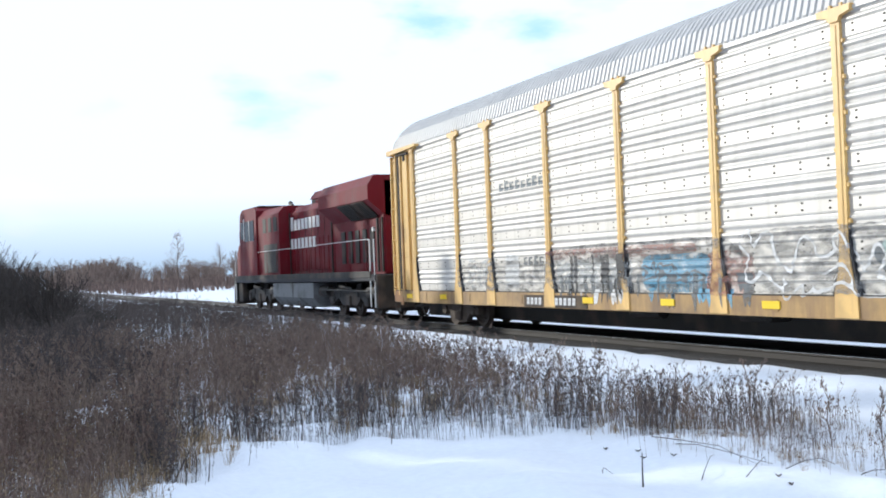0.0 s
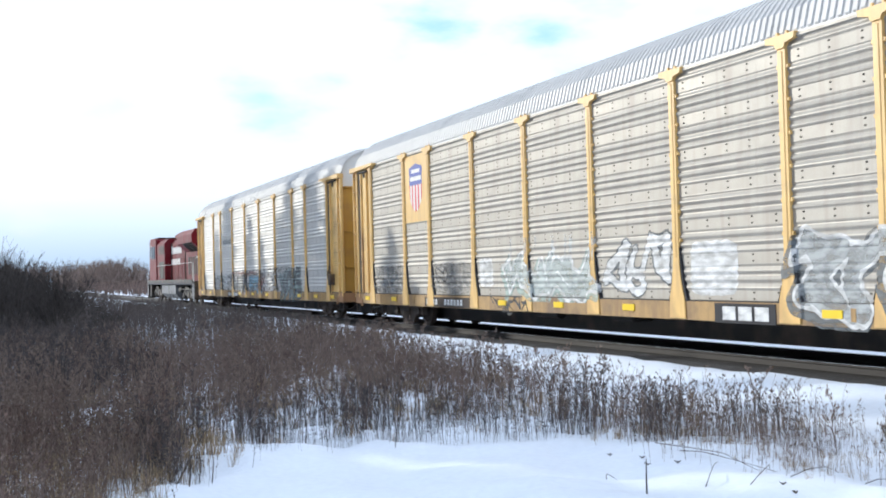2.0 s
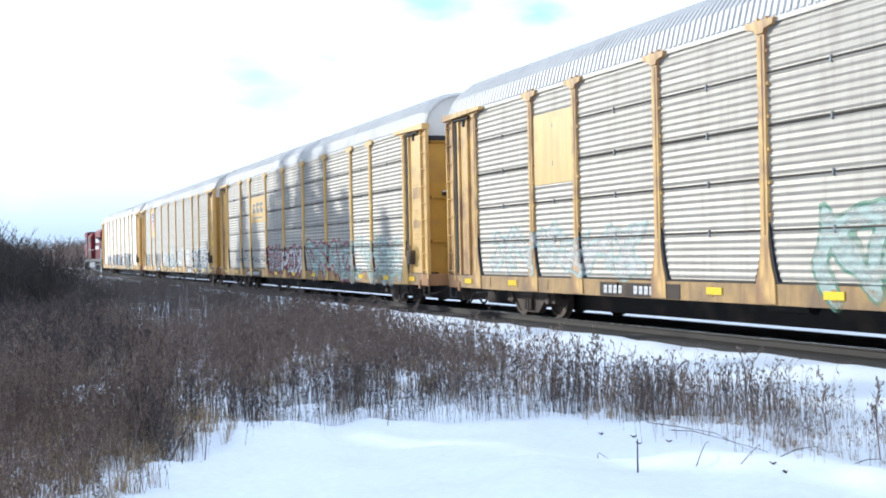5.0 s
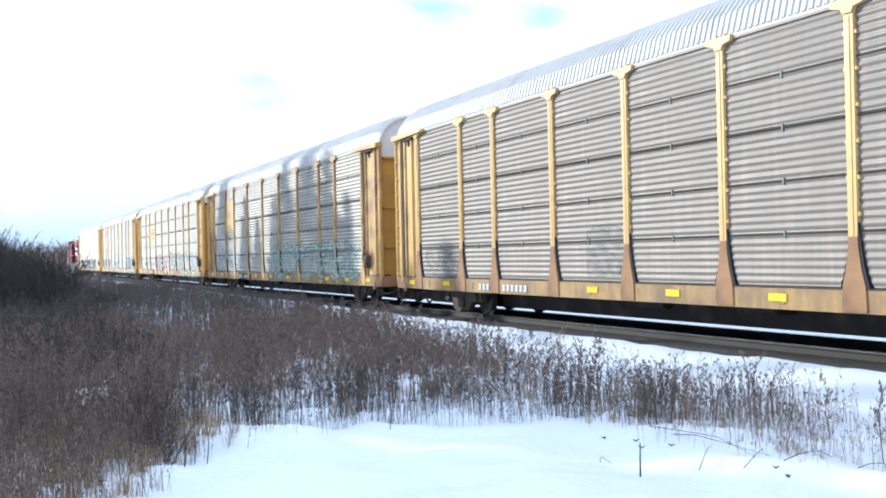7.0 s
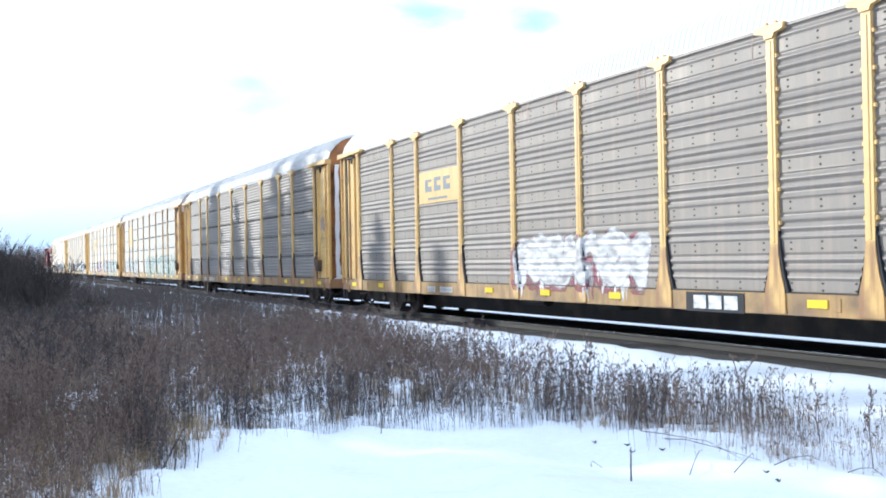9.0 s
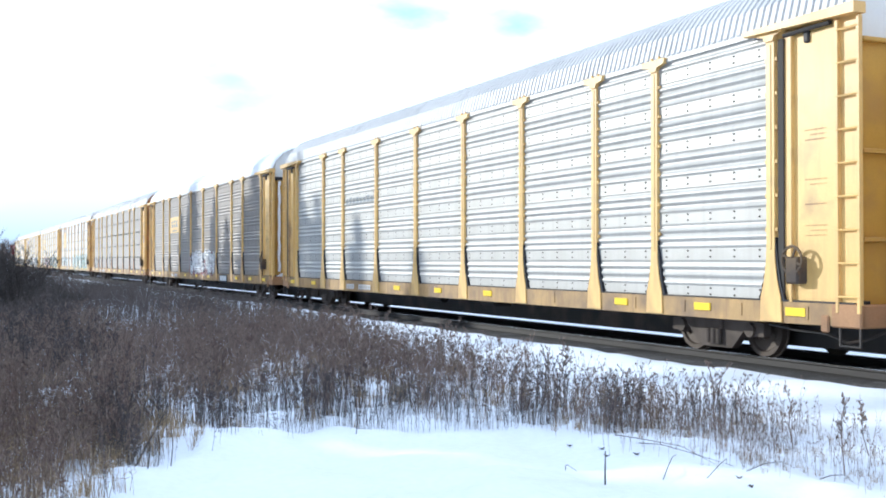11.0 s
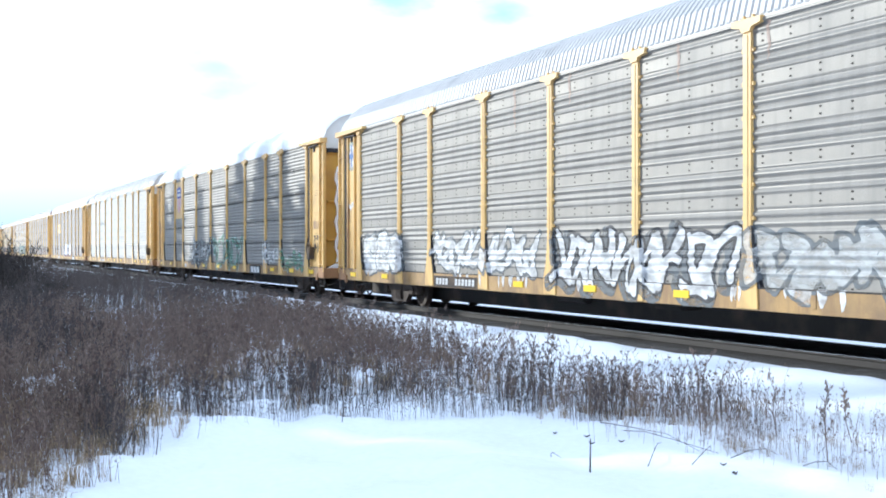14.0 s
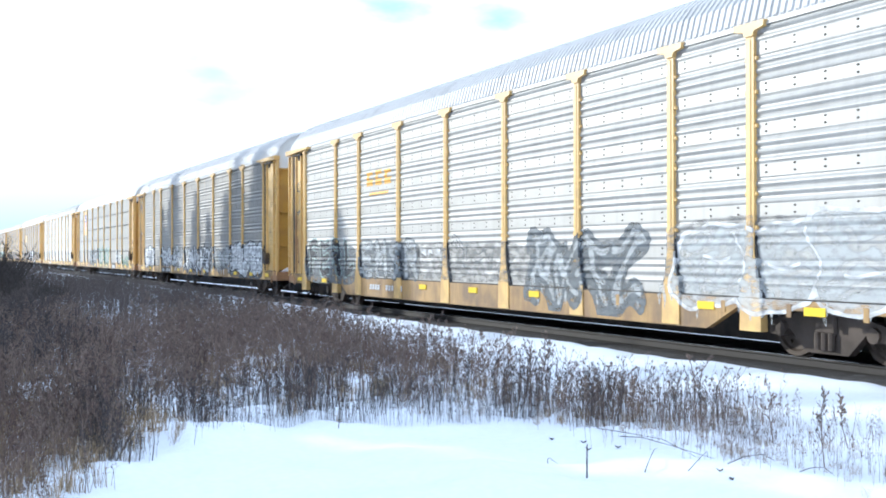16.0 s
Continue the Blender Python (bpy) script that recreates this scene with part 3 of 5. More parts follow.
def wheelset():
    s = Shape()
    for side in (-1, 1):
        c = side * .755
        s.lathe([(c - side * .07, .10), (c - side * .07, .45), (c - side * .04, .455), (c - side * .035, .425), (c + side * .06, .415), (c + side * .062, .35),
                 (c + side * .03, .32), (c + side * .03, .16), (c + side * .08, .12)], (0, 0, 0))
        for i in range(3):      # bolts that show the turning
            a = math.tau * i / 3
            s.rod((c + side * .02, .24 * math.cos(a), .24 * math.sin(a)), (c + side * .06, .24 * math.cos(a), .24 * math.sin(a)), .03)
    s.rod((-1.02, 0, 0), (1.02, 0, 0), .08, 10)
    return s


WHEEL_R = 0.425
SHARED = {}
WHEELS = []


def shared(key, make):
    if key not in SHARED:
        SHARED[key] = make()
    return SHARED[key]


def autorack(name, style, skin, yellow, zb=1.02, z_sill=0.70, roof=None, end=None, top=None, fish=False, foot=None, label=""):
    """One covered autorack car, its origin on the rail level under its middle; +y is the way it travels."""
    car = tagged(new(name), label, "railcar", "autoracks of the train")
    key = (style, skin.name, zb)
    # side panels, both sides
    for a, b in zip(U[:-1], U[1:]):
        w = round(b - a - .10, 2)
        me = shared(("panel", key, w), lambda: quick("side_panel", *side_panel(style, w, zb), skin))
        y = LEN / 2 - (a + b) / 2
        part("side_panel", me, skin, car, at=pose(0, y, 0))
        part("side_panel", me, skin, car, at=pose(0, y, 0, 0, 0, 180))
    if style != "seam":       # ventilation holes in the flat bands
        me = shared(("holes", zb, style), lambda: hole_mesh(zb))
        tagged(part("perforation", me, HOLE, car, "rows of small dark ventilation holes"), kind="stuff")
    else:
        me = shared(("clips", zb), lambda: Shape().box(-HW + .03, -HW + .065, -.018, .018, -.05, .06, .004).mesh("clip", GREYPAINT))
        for k in range(1, 5):
            z = zb + .80 * k
            part("panel_seam", shared(("seam", zb, k), lambda: Shape().box(-HW + .040, -HW + .09, -11.9, 11.9, z + .002, z + .026, .003).mesh("panel_seam", HOLE)), HOLE, car, "dark horizontal seam")
            for a, b in zip(U[:-1], U[1:]):
                part("clip", me, GREYPAINT, car, at=pose(0, LEN / 2 - (a + b) / 2, z))
    pm = shared(("post", zb, z_sill), lambda: post_mesh(zb, z_sill))
    fm = shared(("foot", zb, z_sill), lambda: foot_mesh(zb, z_sill))
    for u in U:
        for r in (0, 180):
            ob = part("post", pm, yellow, car, at=pose(0, LEN / 2 - u, 0, 0, 0, r))
            ob.material_slots[0].link = "OBJECT"
            ob.material_slots[0].material = yellow
            part("foot_shade", shared(("foot_shade", zb), lambda: foot_shade(zb)), BLACKPAINT, car, at=pose(0, LEN / 2 - u, 0, 0, 0, r))
            ob = part("post_foot", fm, foot or yellow, car, at=pose(0, LEN / 2 - u, 0, 0, 0, r))
            ob.material_slots[0].link = "OBJECT"
            ob.material_slots[0].material = foot or yellow
    # top rail under the roof, floor, and sheets behind the panel gaps
    part("roof", shared(("roof", (roof or ROOF).name), lambda: roof_mesh(roof or ROOF)), roof or ROOF, car)
    rail = Shape()
    for x in (-1, 1):
        rail.box(min(x * 1.53, x * 1.40), max(x * 1.53, x * 1.40), -13.5, 13.5, Z_EAVE - .035, Z_EAVE + .02, .008)
    part("top_rail", rail, skin, car)
    deck = Shape()
    deck.box(-1.4, 1.4, -13.4, 13.4, zb - .1, zb + .05)
    part("deck", deck, DARK, car)
    # black sheets that paint shade into the gaps beside the post feet
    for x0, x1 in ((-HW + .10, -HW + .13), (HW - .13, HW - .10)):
        part("gap_shade", Shape().box(x0, x1, -11.9, 11.9, zb, zb + 1.0, .004), BLACKPAINT, car, "black sheet painting shade into the panel gaps")
    # side sills
    for x in (-1, 1):
        x0, x1 = (-HW + .02, -HW + .14) if x < 0 else (HW - .14, HW - .02)
        s = Shape()
        if fish:
            zl = z_sill
            out = [(-13.6, zb), (13.6, zb), (13.6, zb - .28), (11.9, zb - .28), (11.5, zb - .14), (8.7, zb - .14), (8.0, zl), (-8.0, zl), (-8.7, zb - .14), (-11.5, zb - .14), (-11.9, zb - .28), (-13.6, zb - .28)]
        else:
            out = [(-13.6, zb + .0), (13.6, zb + .0), (13.6, zb - .30), (10.9, z_sill), (-10.9, z_sill), (-13.6, zb - .30)]
        s.prism(out, "x", x0, x1)
        for i in range(19):
            y = -12.6 + i * 1.4
            xx = x0 - .012 if x < 0 else x1
            s.box(xx, xx + .012, y - .05, y + .05, zb - .24, zb - .05, .004)
        part("side_sill", s, SILL, car, "grimy yellow side sill")
        part("sill_flange", Shape().box(min(x * 1.533, x * 1.30), max(x * 1.533, x * 1.30), -13.5, 13.5, zb + .001, zb + .026, .004), DARK, car)
    # centre sill and cross bearers below the floor
    s = Shape().box(-.5, .5, -13.5, 13.5, .24 if fish else .28, .95, .02)
    for i in range(12):
        y = -8 + i * 1.45
        s.prism([(-1.4, zb - .05), (1.4, zb - .05), (.5, .62), (-.5, .62)], "y", y - .06, y + .06)
    s.box(-1.0, -.5, -2.0, -1.2, .55, .80, .05); s.rod((-.8, 1.2, .66), (-.8, 2.2, .66), .14, 10)
    part("underframe", s, DARK, car)
    for s in (1, -1):
        # end side panel, dark slot, stanchion, ladder, top bracket
        y0, y1 = sorted((s * 11.95, s * 13.56))
        for xa, xb in ((-HW + .06, -HW + .12), (HW - .12, HW - .06)):
            part("end_panel", Shape().box(xa, xb, y0, y1, zb, Z_EAVE - .06, .01), yellow, car)
        d0, d1 = (13.03, 13.15) if s > 0 else (12.02, 12.15)
        part("door_slot", Shape().box(-HW + .03, -HW + .064, min(s * d0, s * d1), max(s * d0, s * d1), zb + .05, Z_EAVE - .15, .01), HOLE, car, "dark door slot")
        if s > 0:
            part("door_edge", Shape().box(-HW + .01, -HW + .07, 12.82, 12.93, zb, Z_EAVE - .12, .012), YELLOW_OLD, car, "worn door edge")
        part("door_guide", Shape().box(-HW + .0, -HW + .07, min(s * 12.28, s * 12.34), max(s * 12.28, s * 12.34), zb, Z_EAVE - .15, .01), yellow, car)
        part("ladder", ladder(s), yellow, car)
        b = Shape()
        ya, yb = s * 11.4, s * 13.62
        b.prism([(ya, Z_EAVE - .02), (yb, Z_EAVE - .08), (yb, Z_EAVE + .07), (ya, Z_EAVE + .05)], "x", -HW - .10, -HW + .12)
        part("top_bracket", b, yellow, car)
        b = Shape().box(-HW + .02, -HW + .11, min(s * 12.55, s * 12.66), max(s * 12.55, s * 12.66), Z_EAVE - .30, Z_EAVE - .09, .02)
        b.rod((-HW + .0, s * 12.2, Z_EAVE - .13), (-HW + .0, s * 13.1, Z_EAVE - .11), .035, 8)
        part("door_lock", b, DARK, car)
        lv, tv, low = end_wall(s, zb - .05)
        part("end_door", quick("end_door", lv, low, end or END_SHADE_YELLOW), end or END_SHADE_YELLOW, car, "yellow end doors")
        part("end_gable", quick("end_gable", tv, low, top or WHITE), top or WHITE, car, "pale upper end panel")
        for x in (-.75, 0, .75):
            e = Shape()
            bow = 13.36 + .12 * (1 - (x / 1.5) ** 2)
            e.box(x - .03, x + .03, min(s * bow, s * (bow + .05)), max(s * bow, s * (bow + .05)), zb, 4.62, .008)
            part("door_bar", e, end or END_SHADE_YELLOW, car)
        for z in (1.9, 3.1, 4.62):
            e = Shape().box(-1.35, 1.35, min(s * 13.34, s * 13.50), max(s * 13.34, s * 13.50), z - .03, z + .03, .008)
            part("door_bar", e, end or END_SHADE_YELLOW, car)
        # end beam, step, coupler, hose
        e = Shape().box(-1.5, 1.5, min(s * 13.45, s * 13.62), max(s * 13.45, s * 13.62), .70, zb, .02)
        part("end_beam", e, FOOT, car, "rusty brown end beam")
        st = Shape()
        for d in (13.22, 13.58):
            st.box(-HW + .03, -HW + .06, s * d - .018, s * d + .018, .44, .80, .006)
        st.rod((-HW + .045, s * 13.22, .45), (-HW + .045, s * 13.58, .45), .016)
        part("step", st, DARK, car, "dark stirrup step")
        ca = Shape().box(-HW + .01, -HW + .10, min(s * 13.08, s * 13.62), max(s * 13.08, s * 13.62), .70, zb + .01, .02)
        ca.box(-HW - .01, -HW + .04, min(s * 12.9, s * 13.05), max(s * 12.9, s * 13.05), .62, .86, .02)
        part("corner_casting", ca, FOOT, car, "rusty brown corner casting")
        pi = Shape()
        route = [(-1.3, 11.6, .66), (-1.3, 12.2, .60), (-1.25, 12.7, .58), (-1.15, 13.0, .46), (-1.05, 13.25, .52), (-.95, 13.55, .66)]
        for p, q in zip(route, route[1:]):
            pi.rod((p[0], s * p[1], p[2]), (q[0], s * q[1], q[2]), .022)
        part("brake_pipe", pi, DARK, car)
        c = Shape().box(-.16, .16, min(s * 13.4, s * 14.25), max(s * 13.4, s * 14.25), .62, .86, .03)
        c.box(-.2, .16, min(s * 13.95, s * 14.30), max(s * 13.95, s * 14.30), .58, .92, .05)
        part("coupler", c, DARK, car)
        h = Shape()
        pts = [Vector((-.45, s * (13.4 + .9 * i / 8), .62 - .38 * math.sin(math.pi * i / 8))) for i in range(9)]
        for p, q in zip(pts, pts[1:]):
            h.rod(p, q, .028)
        part("air_hose", h, DARK, car)
        # truck
        t = part("truck", shared("truck", lambda: truck_frame().mesh("truck", TRUCK)), TRUCK, car, "black cast freight truck", at=pose(0, s * 10.05, RAIL_Z - .085))
        for i, d in enumerate((-.865, .865)):
            w = part("wheelset", shared("wheelset", lambda: wheelset().mesh("wheelset", WHEEL)), WHEEL, t, at=pose(0, d, WHEEL_R + .085))
            WHEELS.append((w, ("freight", i), (0, d, WHEEL_R + .085)))
    # brake wheel on the rear end panel
    bw = Shape()
    c = (-HW - .10, -12.45, 1.62)
    for i in range(12):
        a, b2 = math.tau * i / 12, math.tau * (i + 1) / 12
        bw.rod((c[0], c[1] + .20 * math.cos(a), c[2] + .20 * math.sin(a)), (c[0], c[1] + .20 * math.cos(b2), c[2] + .20 * math.sin(b2)), .022)
    for i in range(4):
        a = math.tau * i / 4 + .4
        bw.rod(c, (c[0], c[1] + .20 * math.cos(a), c[2] + .20 * math.sin(a)), .02)
    bw.box(c[0] - .02, -HW + .12, c[1] - .13, c[1] + .13, c[2] - .34, c[2] + .05, .03)
    part("brake_wheel", bw, GRIME, car, "dark hand brake wheel and gear box")
    # yellow reflector plates along the sill
    for i, u in enumerate((1.9, 4.3, 11.6, 14.3, 17.0, 22.3, 24.6, 26.7)):
        y = LEN / 2 - u
        part("reflector", shared(("refl", zb), lambda: Shape().box(-HW - .002, -HW + .02, -.20, .20, zb - .20, zb - .08, .003).mesh("reflector", REFLECT)), REFLECT, car, at=pose(0, y, 0))
    # small stencils on the end panels
    for s, u0 in ((1, 12.9), (-1, 12.75)):
        st = Shape()
        for z, n in ((3.45, 3), (2.75, 2), (2.4, 1), (2.1, 3)):
            for k in range(n):
                st.box(-HW + .056, -HW + .06, s * u0 - .22, s * u0 + .2 - .1 * (k % 2), z - k * .07, z - k * .07 + .02, .001)
        tagged(part("stencil", st, YELLOW_OLD, car, "small illegible stencilled lines"), kind="stuff")
    car["face"] = [zb, z_sill]
    return car


def hole_mesh(zb):
    v, f = [], []
    z = zb + .10
    while z < Z_EAVE - .15:
        for a, b in zip(U[:-1], U[1:]):
            n = 5 if b - a > 2.5 else 3
            for i in range(2 * n):
                y = LEN / 2 - (a + (b - a) * (i % n + .5) / n)
                h = z + (.055 if i < n else -.045)
                k = len(v)
                for j in range(6):
                    t = math.tau * j / 6
                    v.append((-HW + .0505, y + .030 * math.cos(t), h + .017 * math.sin(t)))
                f.append(tuple(range(k, k + 6)))
        z += .60
    return quick("vent_holes", v, f, HOLE)


def side_off(style, zb, lift=.006):
    """The painted surface of a car's near side: posts in front, corrugated panels between, the sill below."""
    posts = [LEN / 2 - u for u in U]

    def off(y, z):
        d = min(abs(y - p) for p in posts)
        if z < zb + .02:
            return -HW + .02 - lift - (.022 if d < .26 else 0)
        foot = .085 if z > zb + .95 else (.10 if z > zb + .6 else .15 if z > zb + .3 else .25)
        if d < foot:
            return -HW - .014 - lift
        return -HW + side_profile(style, z, zb) - lift
    return off


def graffiti(car, style, seed, u0, u1, z0, z1, letters, fill, line, label, width=.13, grow=.045, extra=None, word="", bubble=False, warp=.05):
    """A sprayed piece: warped bulging letters with an outline, laid on panels, posts and sill alike."""
    zb = car["face"][0]
    rng = random.Random(seed)
    ya, yb = LEN / 2 - u1, LEN / 2 - u0
    base = capitals_field(word, ya, yb, z0, z1) if word else (bubble_field if bubble else strokes_field)(rng, ya, yb, z0, z1, letters)

    def field(Y, Z):
        y = Y + warp * np.sin(Z * 5.1 + seed) + warp * .6 * np.sin(Y * 4.3 + Z * 2.2 + seed * 3)
        z = Z + warp * np.sin(Y * 3.7 + seed * 1.7) + warp * .5 * np.sin(Y * 8.9 - seed)
        return base(y, z) + .02 * np.sin(Y * 9.3 + seed) * np.sin(Z * 11.1 + seed * 2)
    if bubble:
        width = .2
    box = (ya - .3, yb + .3, z0 - .15, z1 + .15)
    if extra:
        contour("graffiti_shade", lambda Y, Z: width + grow + .05 - field(Y - .09, Z + .08), *box, side_off(style, zb, .004), extra, car, label)
    if fill:
        contour("graffiti", lambda Y, Z: width - field(Y, Z), *box, side_off(style, zb, .006), fill, car, label)
    if line:
        contour("graffiti_outline", lambda Y, Z: grow / 2 - np.abs(field(Y, Z) - width - grow / 2 + .01), *box, side_off(style, zb, .008), line, car, label)
    if bubble and line:      # short lines inside the bubbles
        w = (yb - ya) / letters

        def cuts(Y, Z):
            k = (Y - ya) / w
            f = k - np.floor(k)
            seam = np.where((np.abs(k - np.round(k)) < .3) & (np.round(k) > 0) & (np.round(k) < letters), np.abs(k - np.round(k) + .10 * np.sin(Z * 6 + seed)) * w, 9)
            rise = .30 + .4 * ((np.floor(k) * 37 + seed) % 7) / 7
            arc = np.where((f > .15) & (f < .62), np.abs(Z - z0 - (z1 - z0) * rise - (.5 - rise) * f * .9 - .05 * np.sin(f * 9 + np.floor(k))), 9)
            return np.minimum(seam, arc)
        ob = contour("graffiti_line", lambda Y, Z: np.minimum(.024 - cuts(Y, Z), .15 - field(Y, Z)), *box, side_off(style, zb, .008), line, car, label)
        if ob:
            tagged(ob, kind="stuff")


def plate(car, style, u0, u1, z0, z1, material, name, label, off=None):
    zb = car["face"][0]
    o = off or (lambda y, z: -HW + .034)
    return raster(name, lambda Y, Z: Y == Y, LEN / 2 - u1, LEN / 2 - u0, z0, z1, .03, o, material, car, label)


def marks(car, u0, z, chars, h, material, gap=.52, pitch=.16, name="lettering", lift=.010):
    """A row of plain bars where car lettering stands; a space leaves a gap."""
    x = -HW + .02 - lift
    u = u0
    for ch in chars:
        if ch != " ":
            y = LEN / 2 - u
            part("letter_mark", shared(("mark", x, pitch, gap, h, material.name), lambda: Shape().box(x - .003, x + .003, -pitch * gap, 0, 0, h, .001).mesh("letter_mark", material)),
                 material, car, at=pose(0, y, z))
        u += pitch


def sill_plate(car, u0, u1, z0, z1, material=BLACKPAINT):
    return part("marking_plate", Shape().box(-HW + .008, -HW + .02, LEN / 2 - u1, LEN / 2 - u0, z0, z1, .002), material, car, "black painted field on the sill")


# the train's cars, front to rear
c1 = autorack("autorack_railcar", "perf", GALV_NEW, YELLOW, label="bright galvanized autorack railcar with yellow posts and white graffiti")
c2 = autorack("autorack_railcar", "perf", GALV, YELLOW, label="grey corrugated autorack railcar with a shield emblem and pale graffiti")
c3 = autorack("autorack_railcar", "seam", GALV, YELLOW, label="grey autorack railcar with yellow sign and maroon graffiti")
c4 = autorack("autorack_railcar", "seam", GALV, YELLOW_OLD, label="grey autorack railcar with green graffiti behind another")
c5 = autorack("autorack_railcar", "seam", GALV_OLD, YELLOW, end=ORANGE_RUST, top=ORANGE_RUST, foot=FOOT, label="weathered grey autorack railcar with yellow posts and rusty end")
c6 = autorack("autorack_railcar", "perf", GALV_OLD, YELLOW, foot=YELLOW_OLD, roof=ROOF_SNOW, label="dull grey autorack railcar with frosted roof and white graffiti")
c7 = autorack("autorack_railcar", "perf", GALV_PALE, YELLOW, label="bright galvanized autorack railcar with clean panels")
c8 = autorack("autorack_railcar", "seam", GALV_GREY, YELLOW, roof=ROOF_SNOW, label="grey autorack railcar with frosted roof and green graffiti")
c9 = autorack("autorack_railcar", "perf", GALV_GREY, YELLOW, label="grey autorack railcar with a long row of white graffiti")
c10 = autorack("autorack_railcar", "perf", GALV_PALE, YELLOW, zb=.96, z_sill=.46, fish=True, label="bright autorack railcar with deep yellow sill and grey graffiti")
CARS = [c1, c2, c3, c4, c5, c6, c7, c8, c9, c10]


# ---- emblems, marks and sprayed paint on the cars ----
def text_bars(car, style, u0, u1, z0, z1, n, material, label, name="emblem", lift=.012, flat=None):
    """Lettering of a firm's name as a row of plain blocks."""
    w = (u1 - u0) / n
    rng = random.Random(n)
    hs = [rng.uniform(.75, 1) for i in range(n)]

    def mask(Y, Z):
        u = LEN / 2 - Y - u0
        i = np.clip((u / w).astype(int), 0, n - 1)
        f = u / w - i
        return (f > .14) & (f < .86) & (Z < z0 + (z1 - z0) * np.array(hs)[i]) & ((abs(Z - (z0 + z1) / 2) > (z1 - z0) * .13) | (f < .45) | (n == 1))
    return raster(name, mask, LEN / 2 - u1, LEN / 2 - u0, z0, z1, .02, flat or side_off(style, car["face"][0], lift), material, car, label)


PLATE_FACE = lambda y, z: -HW + .029


def shield(car, style, u0, u1, z0, z1):
    """A shield emblem on a yellow plate: blue head, red and white upright stripes."""
    plate(car, style, u0 + .12, u1 - .12, z0, z1, YELLOW, "emblem_plate", "yellow plate")
    cu, w = (u0 + u1) / 2, (u1 - u0) * .27
    top, bot = z1 - .25, z0 + (z1 - z0) * .16
    off = PLATE_FACE
    ya, yb = LEN / 2 - u1, LEN / 2 - u0

    def inside(Y, Z):
        h = (Z - bot) / (top - bot)
        edge = w * np.minimum(1, np.sqrt(np.clip(h * 3.2, 0, 1))) * (1 - .10 * np.sin(np.clip(h, 0, 1) * 3.1))
        return (h > 0) & (h < 1 - .08 * np.abs((LEN / 2 - Y - cu) / w)) & (np.abs(LEN / 2 - Y - cu) < edge)

    def head(Y, Z):
        return inside(Y, Z) & (Z > bot + (top - bot) * .55)
    raster("emblem_head", lambda Y, Z: head(Y, Z) & ~((abs(Z - (bot + (top - bot) * .85)) < .05) & (abs(LEN / 2 - Y - cu) < w * .6)) & ~((abs(Z - (bot + (top - bot) * .68)) < .06) & (abs(LEN / 2 - Y - cu) < w * .8)),
           ya, yb, z0, z1, .02, off, BLUE, car, "blue head of a shield emblem")
    stripe = lambda Y: (((LEN / 2 - Y - cu + 10) / (w * .22)).astype(int) % 2) == 0
    raster("emblem_stripes", lambda Y, Z: inside(Y, Z) & ~head(Y, Z) & stripe(Y), ya, yb, z0, z1, .02, off, REDSTRIPE, car, "red stripes of a shield emblem")
    raster("emblem_field", lambda Y, Z: inside(Y, Z) & ((~head(Y, Z) & ~stripe(Y)) | (head(Y, Z) & (((abs(Z - (bot + (top - bot) * .85)) < .05) & (abs(LEN / 2 - Y - cu) < w * .6)) | ((abs(Z - (bot + (top - bot) * .68)) < .06) & (abs(LEN / 2 - Y - cu) < w * .8))))),
           ya, yb, z0, z1, .02, off, WHITE, car, "white field of a shield emblem")


def blob(car, style, u0, u1, z0, z1, material, seed, label="faded sprayed patch"):
    """An uneven sprayed patch."""
    def value(Y, Z):
        a = (LEN / 2 - Y - (u0 + u1) / 2) / ((u1 - u0) / 2)
        b = (Z - (z0 + z1) / 2) / ((z1 - z0) / 2)
        return .85 - np.abs(a) ** 6 - np.abs(b) ** 6 - .18 * np.sin(Y * 2.3 + seed) * np.sin(Z * 4 + seed) - .10 * np.sin(Y * 23 + seed * 2) * np.sin(Z * 3 - seed)
    contour("graffiti_patch", value, LEN / 2 - u1, LEN / 2 - u0, z0, z1, side_off(style, car["face"][0], .003), material, car, label)


def drips(car, style, u0, u1, z0, z1, material, seed, n, label="paint drips", thin=1.0):
    """Runs of paint or rust that narrow downwards."""
    rng = random.Random(seed)
    runs = [(rng.uniform(u0, u1), rng.uniform(.03, .085) * thin, z0 + rng.uniform(0, .6) * (z1 - z0)) for i in range(n)]

    def value(Y, Z):
        m = np.full(Y.shape, -1.0)
        for u, w, zl in runs:
            m = np.maximum(m, np.minimum(w * np.clip((Z - zl) / (z1 - zl) * 1.5 + .25, 0, 1) - np.abs(LEN / 2 - Y - u - .012 * np.sin(Z * 14 + u)), (Z - zl) * .2))
        return m
    return contour("paint_drip", value, LEN / 2 - u1 - .1, LEN / 2 - u0 + .1, z0, z1, side_off(style, car["face"][0], .005), material, car, label, dy=.03)


def sill_marks(car, u0, n1, n2, pitch=.21, field=True):
    """A car's mark and number as plain pale bars, on a dark field where it has one."""
    zb = car["face"][0]
    if field:
        sill_plate(car, u0 - .15, u0 + pitch * (n1 + n2 + 2) + .05, zb - .31, zb - .05, GRIME)
    marks(car, u0, zb - .255, "x" * n1 + "  " + "x" * n2, .15, SP_WHITE, gap=.66, pitch=pitch * .86, lift=.018)


